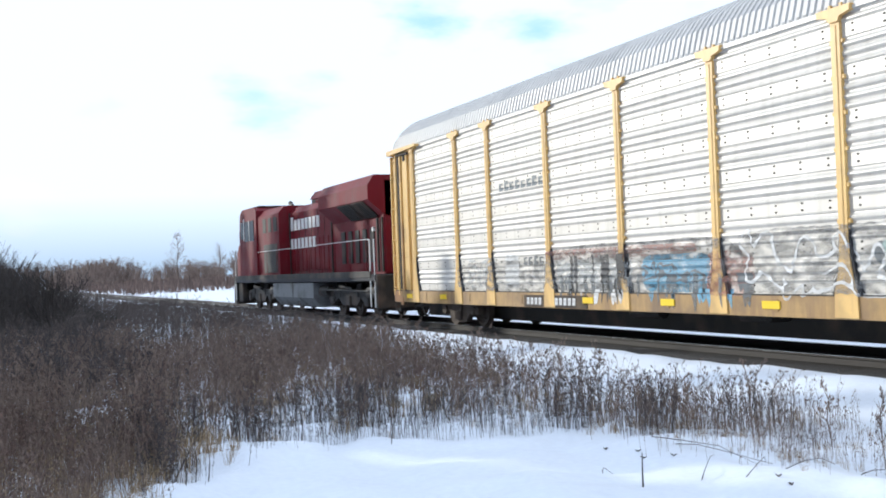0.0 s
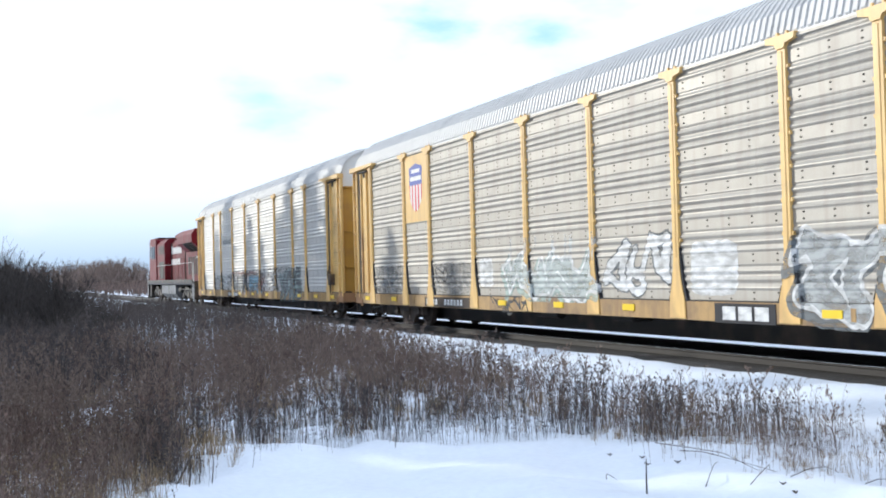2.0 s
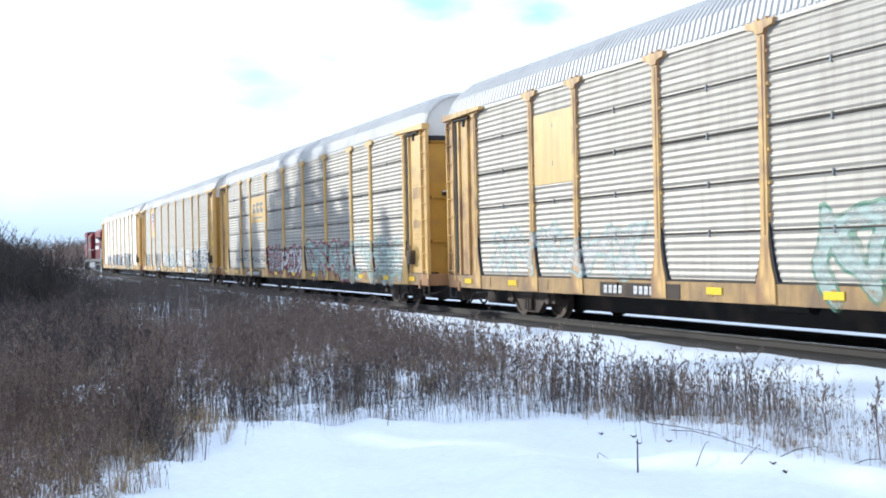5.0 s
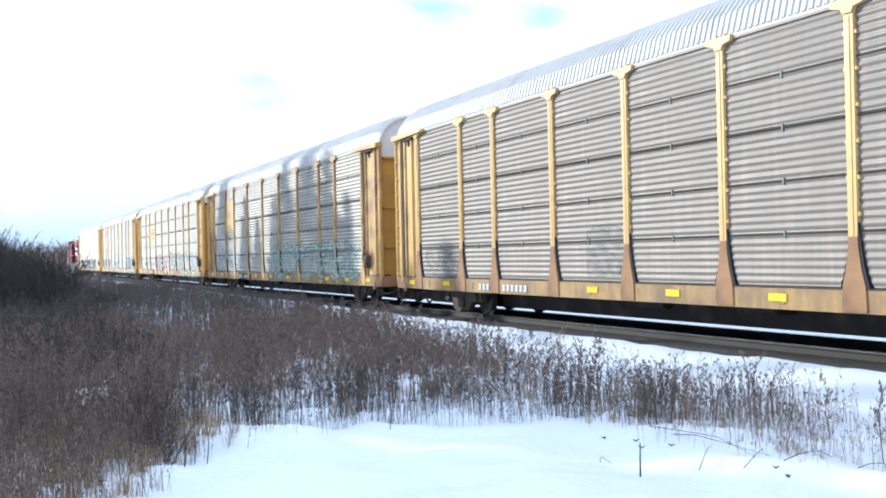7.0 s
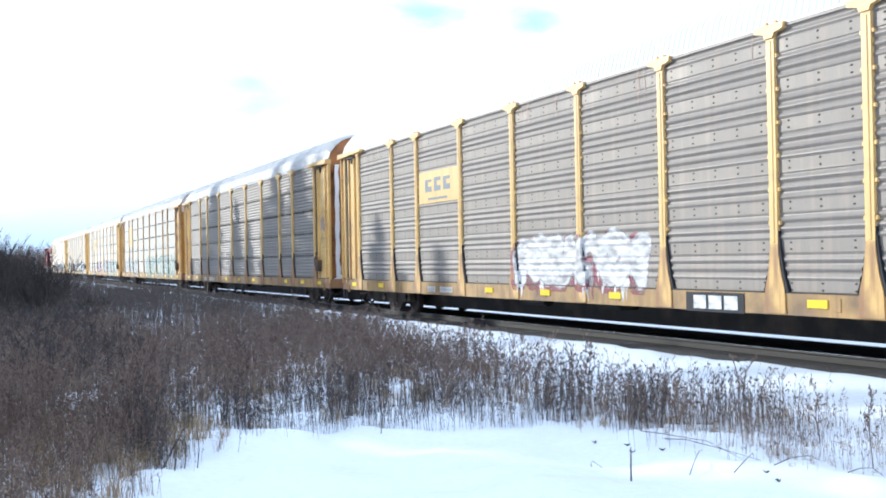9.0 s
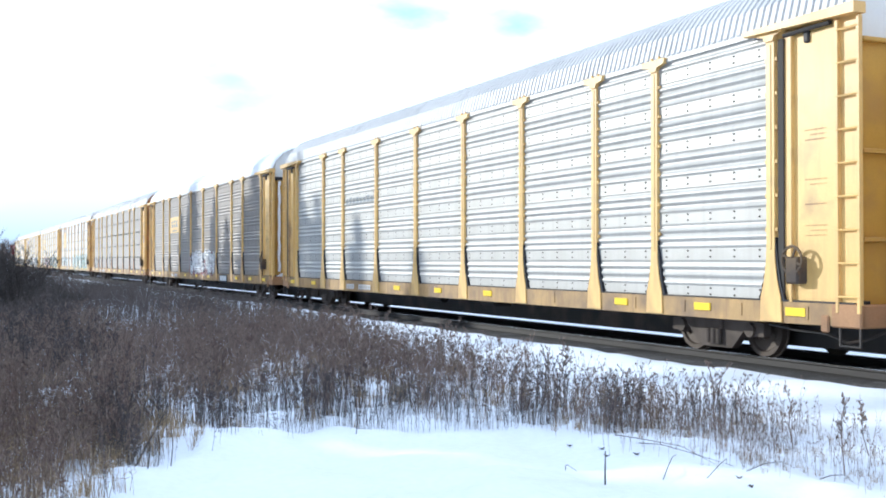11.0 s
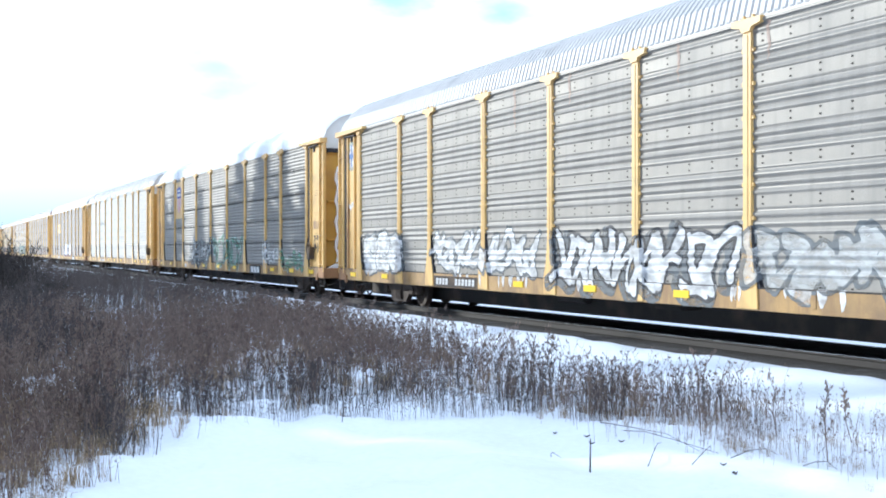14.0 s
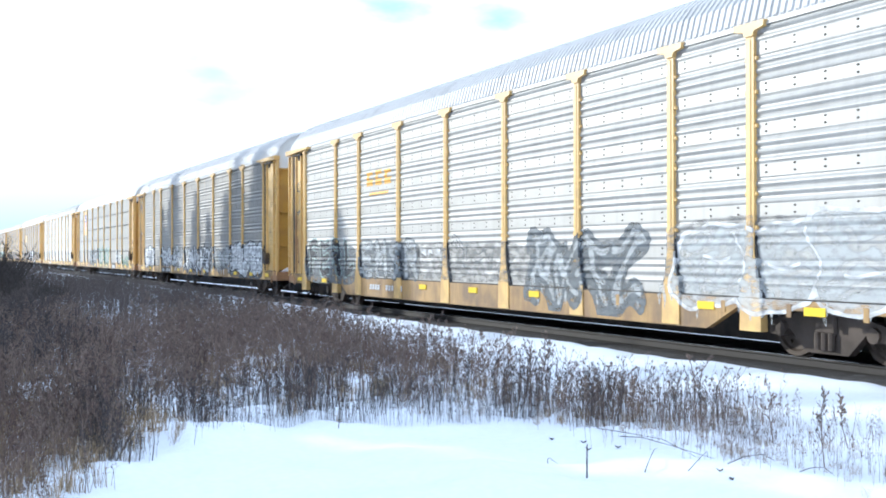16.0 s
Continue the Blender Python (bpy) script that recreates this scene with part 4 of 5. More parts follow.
def owner_mark(car, u0):
    """Three broad pale letters' worth of blocks on a dark field."""
    zb = car["face"][0]
    sill_plate(car, u0, u0 + 1.5, zb - .34, zb - .02)
    marks(car, u0 + .22, zb - .29, "xxx", .22, SP_WHITE, gap=.82, pitch=.40, lift=.018)


# first car
text_bars(c1, "perf", 7.7, 10.0 - .1, 3.34, 3.56, 8, GREYPAINT, "dark worn lettering blocks")
blob(c1, "perf", 9.9, 16.4, 1.04, 2.0, SP_BUFF, 3, "old greyed paint below newer graffiti")
blob(c1, "perf", 16.0, 21.8, 1.04, 2.05, SP_BUFF, 8, "old greyed paint below newer graffiti")
blob(c1, "perf", 5.3, 10.0, 1.04, 1.75, SP_BUFF, 5, "old greyed paint below newer graffiti")
blob(c1, "perf", 10.3, 13.2, 1.05, 1.74, SP_MIST, 4, "pale sprayed ground of the letters")
tagged(drips(c1, "perf", 10.5, 13.2, .72, 1.76, SP_BLACK, 4, 15, "black upright strokes and drips"), kind="stuff")
tagged(drips(c1, "perf", 10.5, 16.6, .72, 1.35, SP_GREY, 5, 22), kind="stuff")
tagged(drips(c1, "perf", 10.6, 13.4, .72, 1.1, SP_WHITE, 6, 10), kind="stuff")
blob(c1, "perf", 13.5, 15.5, 1.05, 1.74, SP_BLUE, 2, "light blue sprayed patch")
graffiti(c1, "perf", 6, 13.5, 15.4, 1.1, 1.7, 4, None, SP_GREY, "grey sprayed lines", width=.03, grow=.04)
tagged(drips(c1, "perf", 13.5, 16.2, .74, 1.1, SP_BLUE, 14, 8), kind="stuff")
blob(c1, "perf", 9.8, 15.2, 1.70, 1.92, SP_RED, 5, "thin faded red sprayed band")
blob(c1, "perf", 15.4, 16.6, 1.0, 1.75, SP_RED, 9, "faded red sprayed patch")
graffiti(c1, "perf", 8, 16.4, 19.3, 1.06, 1.95, 4, None, SP_WHITE, "white sprayed outline letters", width=.11, grow=.05, warp=.1)
graffiti(c1, "perf", 9, 19.4, 22.6, .78, 1.98, 4, None, SP_PALE, "pale sprayed outline letters", width=.12, grow=.06, extra=SP_GREY, warp=.1)
graffiti(c1, "perf", 10, 6.0, 7.2, 1.1, 1.9, 2, None, SP_MIST, "faint pale tag", width=.06, grow=.05)
blob(c1, "perf", 7.9, 8.6, 1.1, 1.9, SP_WHITE, 1, "pale sprayed patch")
text_bars(c1, "perf", 8.8, 9.8, 1.62, 1.85, 4, SP_GREY, "small dark lettering blocks")
sill_marks(c1, 9.0, 4, 6)
# second car
shield(c2, "perf", 5.28, 7.18, 3.05, 4.94)
sill_marks(c2, 6.9, 4, 6, .24)
owner_mark(c2, 19.6)
blob(c2, "perf", 2.6, 5.2, 1.06, 1.9, SP_BUFF, 4, "old greyed paint")
blob(c2, "perf", 7.3, 9.8, 1.06, 1.9, SP_BUFF, 14, "old greyed paint")
graffiti(c2, "perf", 21, 11.8, 15.8, 1.08, 1.98, 4, SP_MIST, SP_WHITE, "pale green and white sprayed letters", width=.15, grow=.07, warp=.12, extra=SP_PALE)
tagged(drips(c2, "perf", 12.0, 15.8, 1.7, 2.35, SP_MIST, 31, 9, "pale paint flares"), kind="stuff")
graffiti(c2, "perf", 22, 16.2, 18.4, 1.1, 2.2, 3, SP_WHITE, SP_GREY, "white sprayed letters", width=.10, grow=.04, warp=.1)
blob(c2, "perf", 10.3, 11.1, 1.25, 1.95, SP_WHITE, 4, "white sprayed ball")
blob(c2, "perf", 18.9, 20.2, 1.12, 2.05, SP_WHITE, 4, "white sprayed ball")
graffiti(c2, "perf", 23, 21.6, 25.9, .80, 2.05, 4, SP_MIST, SP_WHITE, "white sprayed letters", width=.16, grow=.07, extra=SP_GREY, warp=.1)
graffiti(c2, "perf", 24, 7.6, 8.3, 1.3, 1.95, 1, None, SP_BLACK, "small black tag", width=.07, grow=.05)
graffiti(c2, "perf", 26, 3.0, 4.6, 1.3, 1.6, 4, SP_GREY, None, "small grey tag", width=.03)
graffiti(c2, "perf", 25, 11.0, 12.9, .75, .98, 6, SP_BLACK, None, "black tag on the sill", width=.03)
# third car
plate(c3, "seam", 7.3, 9.9, 3.05, 4.16, YELLOW, "sign_plate", "yellow plate")
text_bars(c3, "seam", 7.6, 9.6, 3.46, 3.95, 3, GREYPAINT, "dark blocks of a firm's letters", flat=PLATE_FACE)
text_bars(c3, "seam", 7.6, 9.6, 3.22, 3.30, 1, GREYPAINT, "dark bar below the letters", flat=PLATE_FACE)
sill_marks(c3, 6.5, 4, 6, .22)
graffiti(c3, "seam", 31, 10.1, 12.3, .86, 1.98, 3, SP_MIST, SP_MAROON, "white and maroon sprayed letters", width=.09, grow=.12, warp=.07)
graffiti(c3, "seam", 32, 12.6, 15.4, .84, 1.95, 3, SP_WHITE, SP_MAROON, "white and maroon sprayed letters", width=.10, grow=.12, warp=.07)
tagged(drips(c3, "seam", 10.1, 15.6, .72, 1.4, SP_MAROON, 7, 16), kind="stuff")
tagged(drips(c3, "seam", 10.1, 15.6, .72, 1.3, SP_WHITE, 17, 14), kind="stuff")
graffiti(c3, "seam", 33, 16.0, 21.2, .78, 2.06, 4, SP_PALE, SP_MAROON, "pale green sprayed letters edged in maroon", width=.16, grow=.09, warp=.09)
graffiti(c3, "seam", 35, 21.2, 25.8, .78, 2.06, 4, SP_PALE, SP_MIST, "pale green sprayed letters", width=.18, grow=.08, warp=.09)
graffiti(c3, "seam", 34, 4.0, 7.0, 1.35, 1.66, 9, SP_GREY, None, "small grey tags", width=.022)
graffiti(c3, "seam", 36, 7.4, 9.9, 1.2, 1.75, 5, SP_GREY, None, "small grey tags", width=.03)
# fourth car
graffiti(c4, "seam", 41, 3.2, 9.6, 1.08, 2.1, 6, SP_MIST, SP_PALE, "pale green sprayed letters", width=.10, grow=.08, warp=.09)
graffiti(c4, "seam", 42, 14.0, 25.8, .8, 2.2, 9, SP_PALE, SP_GREEN, "green sprayed outline letters", width=.14, grow=.06, warp=.09)
plate(c4, "seam", 5.4, 7.1, 3.0, 4.5, YELLOW, "sign_plate", "yellow plate")
sill_marks(c4, 8.2, 4, 6, .2)
# fifth car
sill_marks(c5, 6.3, 4, 6, .25, field=False)
blob(c5, "seam", 11.3, 12.7, 1.1, 2.15, SP_BUFF, 6, "faint dark sprayed patch")
blob(c5, "seam", 2.8, 5.1, 1.06, 1.9, SP_BUFF, 2, "faint greyed patch")
graffiti(c5, "seam", 51, 2.75, 3.0, 2.6, 3.4, 2, RUST_RUN, None, "small rusty scrawl", width=.03)
# sixth car
plate(c6, "perf", 7.35, 9.9, 3.1, 3.95, YELLOW, "sign_plate", "yellow plate")
text_bars(c6, "perf", 7.7, 9.5, 3.40, 3.80, 3, GREYPAINT, "dark blocks of a firm's letters", flat=PLATE_FACE)
text_bars(c6, "perf", 7.7, 9.5, 3.18, 3.26, 1, GREYPAINT, "dark bar below the letters", flat=PLATE_FACE)
graffiti(c6, "perf", 61, 13.1, 18.0, 1.06, 2.08, 5, SP_WHITE, SP_MIST, "white sprayed block letters", width=.20, grow=.05, extra=SP_MAROON)
tagged(drips(c6, "perf", 13.0, 18.0, .72, 1.5, SP_WHITE, 3, 30), kind="stuff")
tagged(drips(c6, "perf", 13.2, 17.8, .72, 1.5, SP_MAROON, 5, 9), kind="stuff")
owner_mark(c6, 19.2)
sill_marks(c6, 7.9, 4, 6, .16, field=False)
# seventh car
text_bars(c7, "perf", 7.4, 9.8, 3.32, 3.52, 8, GREYPAINT, "dark worn lettering blocks")
sill_marks(c7, 7.6, 4, 6, .20, field=False)
# eighth car
shield(c8, "seam", 5.28, 7.18, 3.1, 4.92)
sill_marks(c8, 6.9, 3, 2, .2, field=False)
graffiti(c8, "seam", 81, 8.6, 13.2, .86, 2.08, 4, SP_MIST, SP_GREY, "white and dark grey sprayed letters", width=.10, grow=.07, extra=SP_GREY, warp=.11)
graffiti(c8, "seam", 82, 13.2, 18.3, .80, 2.15, 5, SP_GREEN, SP_PALE, "green and pale sprayed letters", width=.11, grow=.08, warp=.11)
graffiti(c8, "seam", 84, 21.3, 22.9, 1.05, 1.75, 3, SP_MIST, SP_WHITE, "white sprayed letters", width=.06, grow=.05, warp=.08)
graffiti(c8, "seam", 85, 23.5, 25.8, .86, 1.6, 3, SP_GREEN, SP_MIST, "faint green sprayed letters", width=.12, grow=.05, warp=.1)
tagged(drips(c8, "seam", 20.9, 22.0, .74, 1.9, SP_WHITE, 86, 6), kind="stuff")
owner_mark(c8, 19.3)
# ninth car
ring = lambda Y, Z: np.hypot(Y - 12.62, (Z - 4.3) * .70)
cross = lambda Y, Z: (np.abs(Y - 12.62) < .055) | (np.abs(Z - 4.3) < .075)
raster("emblem", lambda Y, Z: ring(Y, Z) < .233, 12.2, 13.05, 3.8, 4.8, .018, lambda y, z: -HW + .056, SP_WHITE, c9, "pale round emblem")
raster("emblem_cross", lambda Y, Z: (ring(Y, Z) < .23) & cross(Y, Z), 12.2, 13.05, 3.8, 4.8, .018, lambda y, z: -HW + .054, SP_EMBLEM, c9, "blue cross of an emblem")
raster("emblem_ring", lambda Y, Z: (ring(Y, Z) < .31) & (ring(Y, Z) > .235), 12.2, 13.05, 3.8, 4.8, .018, lambda y, z: -HW + .054, SP_PALE, c9, "grey-green ring of an emblem")
graffiti(c9, "perf", 91, 2.8, 5.4, 1.0, 2.02, 3, SP_WHITE, SP_GREY, "white sprayed bubble letters", bubble=True, grow=.07)
graffiti(c9, "perf", 92, 7.3, 12.4, 1.06, 2.08, 8, SP_WHITE, SP_GREY, "white sprayed letters with grey edges", width=.10, grow=.06, warp=.1)
graffiti(c9, "perf", 93, 13.0, 18.3, .84, 2.0, 8, SP_WHITE, SP_BLACK, "white sprayed letters with black edges", width=.09, grow=.06, extra=SP_GREY, warp=.09)
graffiti(c9, "perf", 94, 18.6, 21.5, .95, 1.9, 5, SP_MIST, SP_GREY, "white sprayed letters", width=.13, grow=.07, warp=.1)
graffiti(c9, "perf", 95, 21.6, 26.1, .86, 2.05, 5, SP_WHITE, SP_BLACK, "white sprayed bubble letters", bubble=True, grow=.05, extra=SP_GREY)
tagged(drips(c9, "perf", 7, 25.5, .74, 1.05, SP_WHITE, 9, 40), kind="stuff")
sill_marks(c9, 7.6, 4, 6, .2)
# tenth car
text_bars(c10, "perf", 7.7, 9.6, 3.5, 3.98, 3, ORANGE, "orange blocks of a firm's letters")
text_bars(c10, "perf", 7.7, 9.6, 3.24, 3.34, 1, ORANGE, "orange bar below the letters")
blob(c10, "perf", 10.5, 16.9, 1.0, 1.9, SP_BUFF, 4, "old greyed paint")
blob(c10, "perf", 21.2, 26.3, .98, 2.2, SP_BUFF, 6, "old greyed paint")
blob(c10, "perf", 2.5, 7.0, .72, 1.9, SP_GREY, 12, "dark grey sprayed ground of the letters")
graffiti(c10, "perf", 101, 2.7, 6.9, 1.0, 2.06, 4, SP_BLACK, SP_PALE, "dark sprayed letters edged pale green", width=.11, grow=.05, word="FERL")
blob(c10, "perf", 7.2, 11.4, 1.0, 1.95, SP_GREY, 15, "grey sprayed ground of the letters")
graffiti(c10, "perf", 102, 7.3, 11.3, 1.0, 1.98, 4, SP_MIST, SP_GREY, "pale sprayed capitals on grey", width=.12, grow=.06, word="EMSR", warp=.02)
graffiti(c10, "perf", 103, 11.4, 12.6, 1.52, 1.85, 3, SP_WHITE, None, "small white sprayed capitals", width=.03, word="KRS", warp=.02)
graffiti(c10, "perf", 104, 13.0, 15.4, 1.1, 2.0, 2, None, SP_GREY, "faint grey tag", width=.05, grow=.03, warp=.12)
graffiti(c10, "perf", 105, 16.8, 20.6, .66, 2.02, 4, SP_MIST, SP_GREY, "white sprayed letters with broad grey edges", width=.08, grow=.13, extra=SP_GREY, warp=.12)
graffiti(c10, "perf", 106, 21.6, 26.0, .82, 2.15, 3, SP_MIST, SP_WHITE, "white sprayed bubble letters", bubble=True, grow=.06)
tagged(drips(c10, "perf", 16.9, 26.0, .56, 1.1, SP_MIST, 19, 24), kind="stuff")
marks(c10, 8.1, .66, "xxxx  xxxxxx", .14, SP_WHITE, gap=.66, pitch=.19, lift=.018)
# tags and stencil plates on the end panels
END_FACE = lambda y, z: -HW + .054


def end_tag(car, s, seed, u0, u1, z0, z1, letters, material, label, width=.018):
    """A small scrawl on the flat end panel; s is +1 at the front end, -1 at the rear."""
    ya, yb = sorted((s * u0, s * u1))
    f = strokes_field(random.Random(seed), ya, yb, z0, z1, letters)
    contour("tag", lambda Y, Z: width - f(Y, Z + .05 * np.sin(Y * 9)), ya - .05, yb + .05, z0 - .05, z1 + .05, END_FACE, material, car, label, dy=.015, dz=.015)


for z0, z1 in ((2.75, 3.35), (3.55, 4.15)):
    end_tag(c10, 1, int(z0 * 9), 12.45, 13.1, z0, z1, 3, SP_GREY, "dark tally scrawl on the end panel")
end_tag(c10, 1, 5, 12.6, 12.9, 1.2, 2.4, 2, FOOT, "brown upright scrawl on the end panel", .03)
end_tag(c8, -1, 6, 12.55, 13.05, 1.55, 1.8, 3, BLACKPAINT, "small black tag on the end panel")
end_tag(c8, -1, 7, 12.55, 13.05, 1.85, 2.05, 3, BLACKPAINT, "small black tag on the end panel")
end_tag(c9, 1, 8, 12.4, 12.9, 2.75, 3.1, 2, SP_WHITE, "small white tag on the end panel", .04)
end_tag(c5, -1, 9, 12.6, 13.0, 2.6, 3.2, 1, RUST_RUN, "rusty scar on the end panel", .12)
for car, s, z0, z1 in ((c3, 1, 4.15, 4.55), (c3, 1, 2.05, 2.3), (c2, -1, 2.2, 2.45), (c8, -1, 2.25, 2.5), (c3, -1, 3.1, 3.4), (c3, -1, 2.3, 2.5)):
    ya, yb = sorted((s * 12.5, s * 13.0))
    part("label_plate", Shape().box(-HW + .05, -HW + .062, ya, yb, z0, z1, .003), REFLECT if z0 > 4 or car is c2 else YELLOW_OLD, car, "small yellow label plate")
# frost and snow packed on some car ends
for car, s, x0, w, z0, z1 in ((c5, -1, -1.28, .16, 1.1, 4.9), (c6, -1, -1.30, .10, 1.2, 4.6), (c8, -1, -1.1, .09, 1.2, 4.2), (c2, -1, -1.0, .10, 1.1, 2.6), (c9, -1, .15, .5, 3.2, 4.7)):
    f = Shape()
    n = 14
    pts = [(x0 + (.05 if car is c8 else .012) * math.sin(i * 1.9), z0 + (z1 - z0) * i / n) for i in range(n + 1)]
    f.prism([(x, z) for x, z in pts] + [(x + w * (.85 + .15 * math.sin(i * 2.3)), z) for i, (x, z) in reversed(list(enumerate(pts)))], "y", s * 13.50, s * 13.56)
    part("frost_streak", f, FROST, car, "packed white frost")
    f = Shape().prism([(-1.4, 1.0), (-1.1, 1.16), (-.7, 1.08), (-.2, 1.14), (.4, 1.04), (.6, 1.0)], "y", min(s * 13.45, s * 13.6), max(s * 13.45, s * 13.6))
    part("snow_ledge", f, FROST, car, "snow lying on the end beam")

# rust runs from the roof line, and fittings on some rear ends
tagged(drips(c6, "perf", 3.2, 25.6, 4.25, 4.95, RUST_RUN, 11, 12, "reddish rust runs", thin=.5), kind="stuff")
tagged(drips(c9, "perf", 9.0, 25.6, 3.9, 4.95, RUST_RUN, 12, 6, "brown rust runs", thin=.5), kind="stuff")
tagged(drips(c3, "seam", 3.0, 25.6, 4.4, 4.95, RUST_RUN, 13, 8, "dark streaks below the roof", thin=.5), kind="stuff")
part("end_patch", Shape().box(-1.0, .2, -13.53, -13.46, 3.45, 4.55, .01), YELLOW_OLD, c5, "worn yellow patch")
part("end_opening", Shape().box(-1.0, .6, -13.53, -13.46, 2.15, 3.05, .01), HOLE, c5, "dark opening in the end door")
part("lock_bar", Shape().box(-1.05, .5, -13.62, -13.48, 3.16, 3.27, .02), WHITE, c5, "frosted lock bar")
for car in (c3, c6, c8):
    part("lock_bar", Shape().box(-1.05, .5, -13.62, -13.48, 3.14, 3.23, .02), DARK, car, "dark lock bar")
    part("lock_bar_frost", Shape().box(-1.03, .46, -13.615, -13.49, 3.231, 3.27, .015), FROST, car, "frost on the lock bar")
    part("end_stripe", Shape().box(-1.38, 1.38, -13.53, -13.40, 4.63, 4.76, .01), BLACKPAINT, car, "black stripe above the end doors")



# ---- locomotive; its rear coupler is at y = 0, its nose at y = 21 ----
locomotive = tagged(new("locomotive"), "red diesel freight locomotive with grey fuel tank", "locomotive")
part("deck", Shape().box(-1.52, 1.52, .5, 20.6, 1.30, 1.52, .03), BLACKPAINT, locomotive, "black walkway deck")
for x in (-1, 1):
    part("deck_skirt", Shape().box(min(x * 1.50, x * 1.545), max(x * 1.50, x * 1.545), .9, 20.4, 1.42, 1.62, .01), DARK, locomotive, "black edge of the walkway")
hood = Shape()
hood.prism([(-.95, 1.52), (-.95, 4.05), (-.72, 4.32), (.72, 4.32), (.95, 4.05), (.95, 1.52)], "y", 1.2, 16.0)
part("long_hood", hood, LOCORED, locomotive)
rad = Shape()      # flared radiator section at the rear
rad.prism([(-.96, 3.35), (-1.52, 3.85), (-1.52, 4.30), (-1.30, 4.62), (1.30, 4.62), (1.52, 4.30), (1.52, 3.85), (.96, 3.35)], "y", .95, 6.3)
part("radiator_housing", rad, LOCORED, locomotive)
rear = Shape().box(-1.0, 1.0, .95, 1.2, 1.52, 4.5, .05)
part("rear_wall", rear, LOCORED, locomotive)
for y in (1.5, 2.9):
    g = Shape()
    g.prism([(-.98, 3.36), (-1.50, 3.82), (-1.53, 3.80), (-1.01, 3.33)], "y", y, y + 1.25)
    for i in range(6):
        a = y + .12 + i * .2
        g.prism([(-1.0, 3.34), (-1.51, 3.79), (-1.53, 3.77), (-1.02, 3.31)], "y", a, a + .05)
    part("radiator_grille", g, DARK, locomotive, "dark radiator grille")
part("radiator_step", Shape().prism([(-1.5, 4.3), (-1.3, 4.58), (1.3, 4.58), (1.5, 4.3)], "y", 6.3, 7.4), LOCORED, locomotive)
# equipment cabinet behind the cab
cab2 = Shape().prism([(-1.42, 1.55), (-1.42, 4.12), (-1.15, 4.42), (1.15, 4.42), (1.42, 4.12), (1.42, 1.55)], "y", 12.3, 16.0)
part("equipment_cabinet", cab2, LOCORED, locomotive)
for y in (12.6, 13.5, 14.4):
    part("vent_panel", Shape().box(-1.44, -1.41, y, y + .55, 3.4, 4.0, .01), DARK, locomotive, "dark louvred vent")
part("cabinet_recess", Shape().box(-1.435, -1.40, 12.6, 14.9, 1.7, 2.9, .02), DARK, locomotive, "dark recessed door")
part("exhaust_stack", Shape().box(-.45, .45, 9.2, 10.8, 4.30, 4.55, .05), DARK, locomotive)
part("dynamic_brake_hatch", Shape().box(-.9, .9, 7.2, 8.8, 4.28, 4.48, .06), LOCORED, locomotive)
# cab
cab = Shape().prism([(15.9, 1.52), (15.9, 4.45), (16.3, 4.62), (18.6, 4.62), (19.05, 4.40), (19.25, 3.45), (19.25, 1.52)], "x", -1.50, 1.50)
part("cab", cab, LOCORED, locomotive)
part("cab_roof", Shape().box(-1.3, 1.3, 16.2, 18.7, 4.60, 4.68, .03), DARK, locomotive)
nose = Shape().prism([(19.2, 1.52), (19.2, 3.35), (20.4, 3.05), (20.85, 2.7), (20.9, 1.52)], "x", -1.28, 1.28)
part("nose", nose, LOCORED, locomotive)
part("side_window", Shape().box(-1.52, -1.49, 16.3, 18.1, 3.15, 4.05, .04), GLASS, locomotive, "dark cab side window")
part("window_bar", Shape().box(-1.53, -1.50, 17.15, 17.22, 3.15, 4.05, .005), WHITE, locomotive)
part("front_side_window", Shape().box(-1.52, -1.49, 18.4, 18.95, 3.30, 4.05, .04), GLASS, locomotive)
part("cab_trim", Shape().box(-1.525, -1.50, 18.20, 18.32, 3.2, 4.2, .01), WHITE, locomotive, "white upright cab trim")
part("windshield", Shape().prism([(19.10, 4.25), (19.27, 3.48), (19.29, 3.48), (19.12, 4.25)], "x", -1.3, 1.3), GLASS, locomotive)
for x in (-1.35, 1.15):
    part("cab_step", Shape().box(x, x + .25, 19.6, 20.6, .4, 1.3, .03), DARK, locomotive)
part("pilot", Shape().prism([(20.4, .30), (20.4, 1.35), (20.9, 1.35), (21.0, .35)], "x", -1.45, 1.45), DARK, locomotive, "black pilot plate")
part("end_plate", Shape().box(-1.5, 1.5, .42, .55, .45, 1.5, .03), DARK, locomotive)
# fuel tank
tank = Shape().prism([(-1.48, 1.26), (-1.48, .72), (-1.15, .36), (1.15, .36), (1.48, .72), (1.48, 1.26)], "y", 7.4, 13.3)
part("fuel_tank", tank, TANK, locomotive, "grey steel fuel tank")
part("tank_band", Shape().box(-1.49, 1.49, 10.2, 10.28, .70, 1.27, .01), DARK, locomotive)
# hood doors, lettering blocks, walkway rail
for i in range(9):
    y = 7.0 + i * .58
    part("hood_door", Shape().box(-.975, -.945, y, y + .5, 1.75, 3.0, .015), LOCORED, locomotive)
for i in range(5):
    part("side_vent", Shape().box(-.985, -.95, 2.0 + i * .75, 2.0 + i * .75 + .4, 1.9, 3.0, .015), DARK, locomotive, "dark side vent")
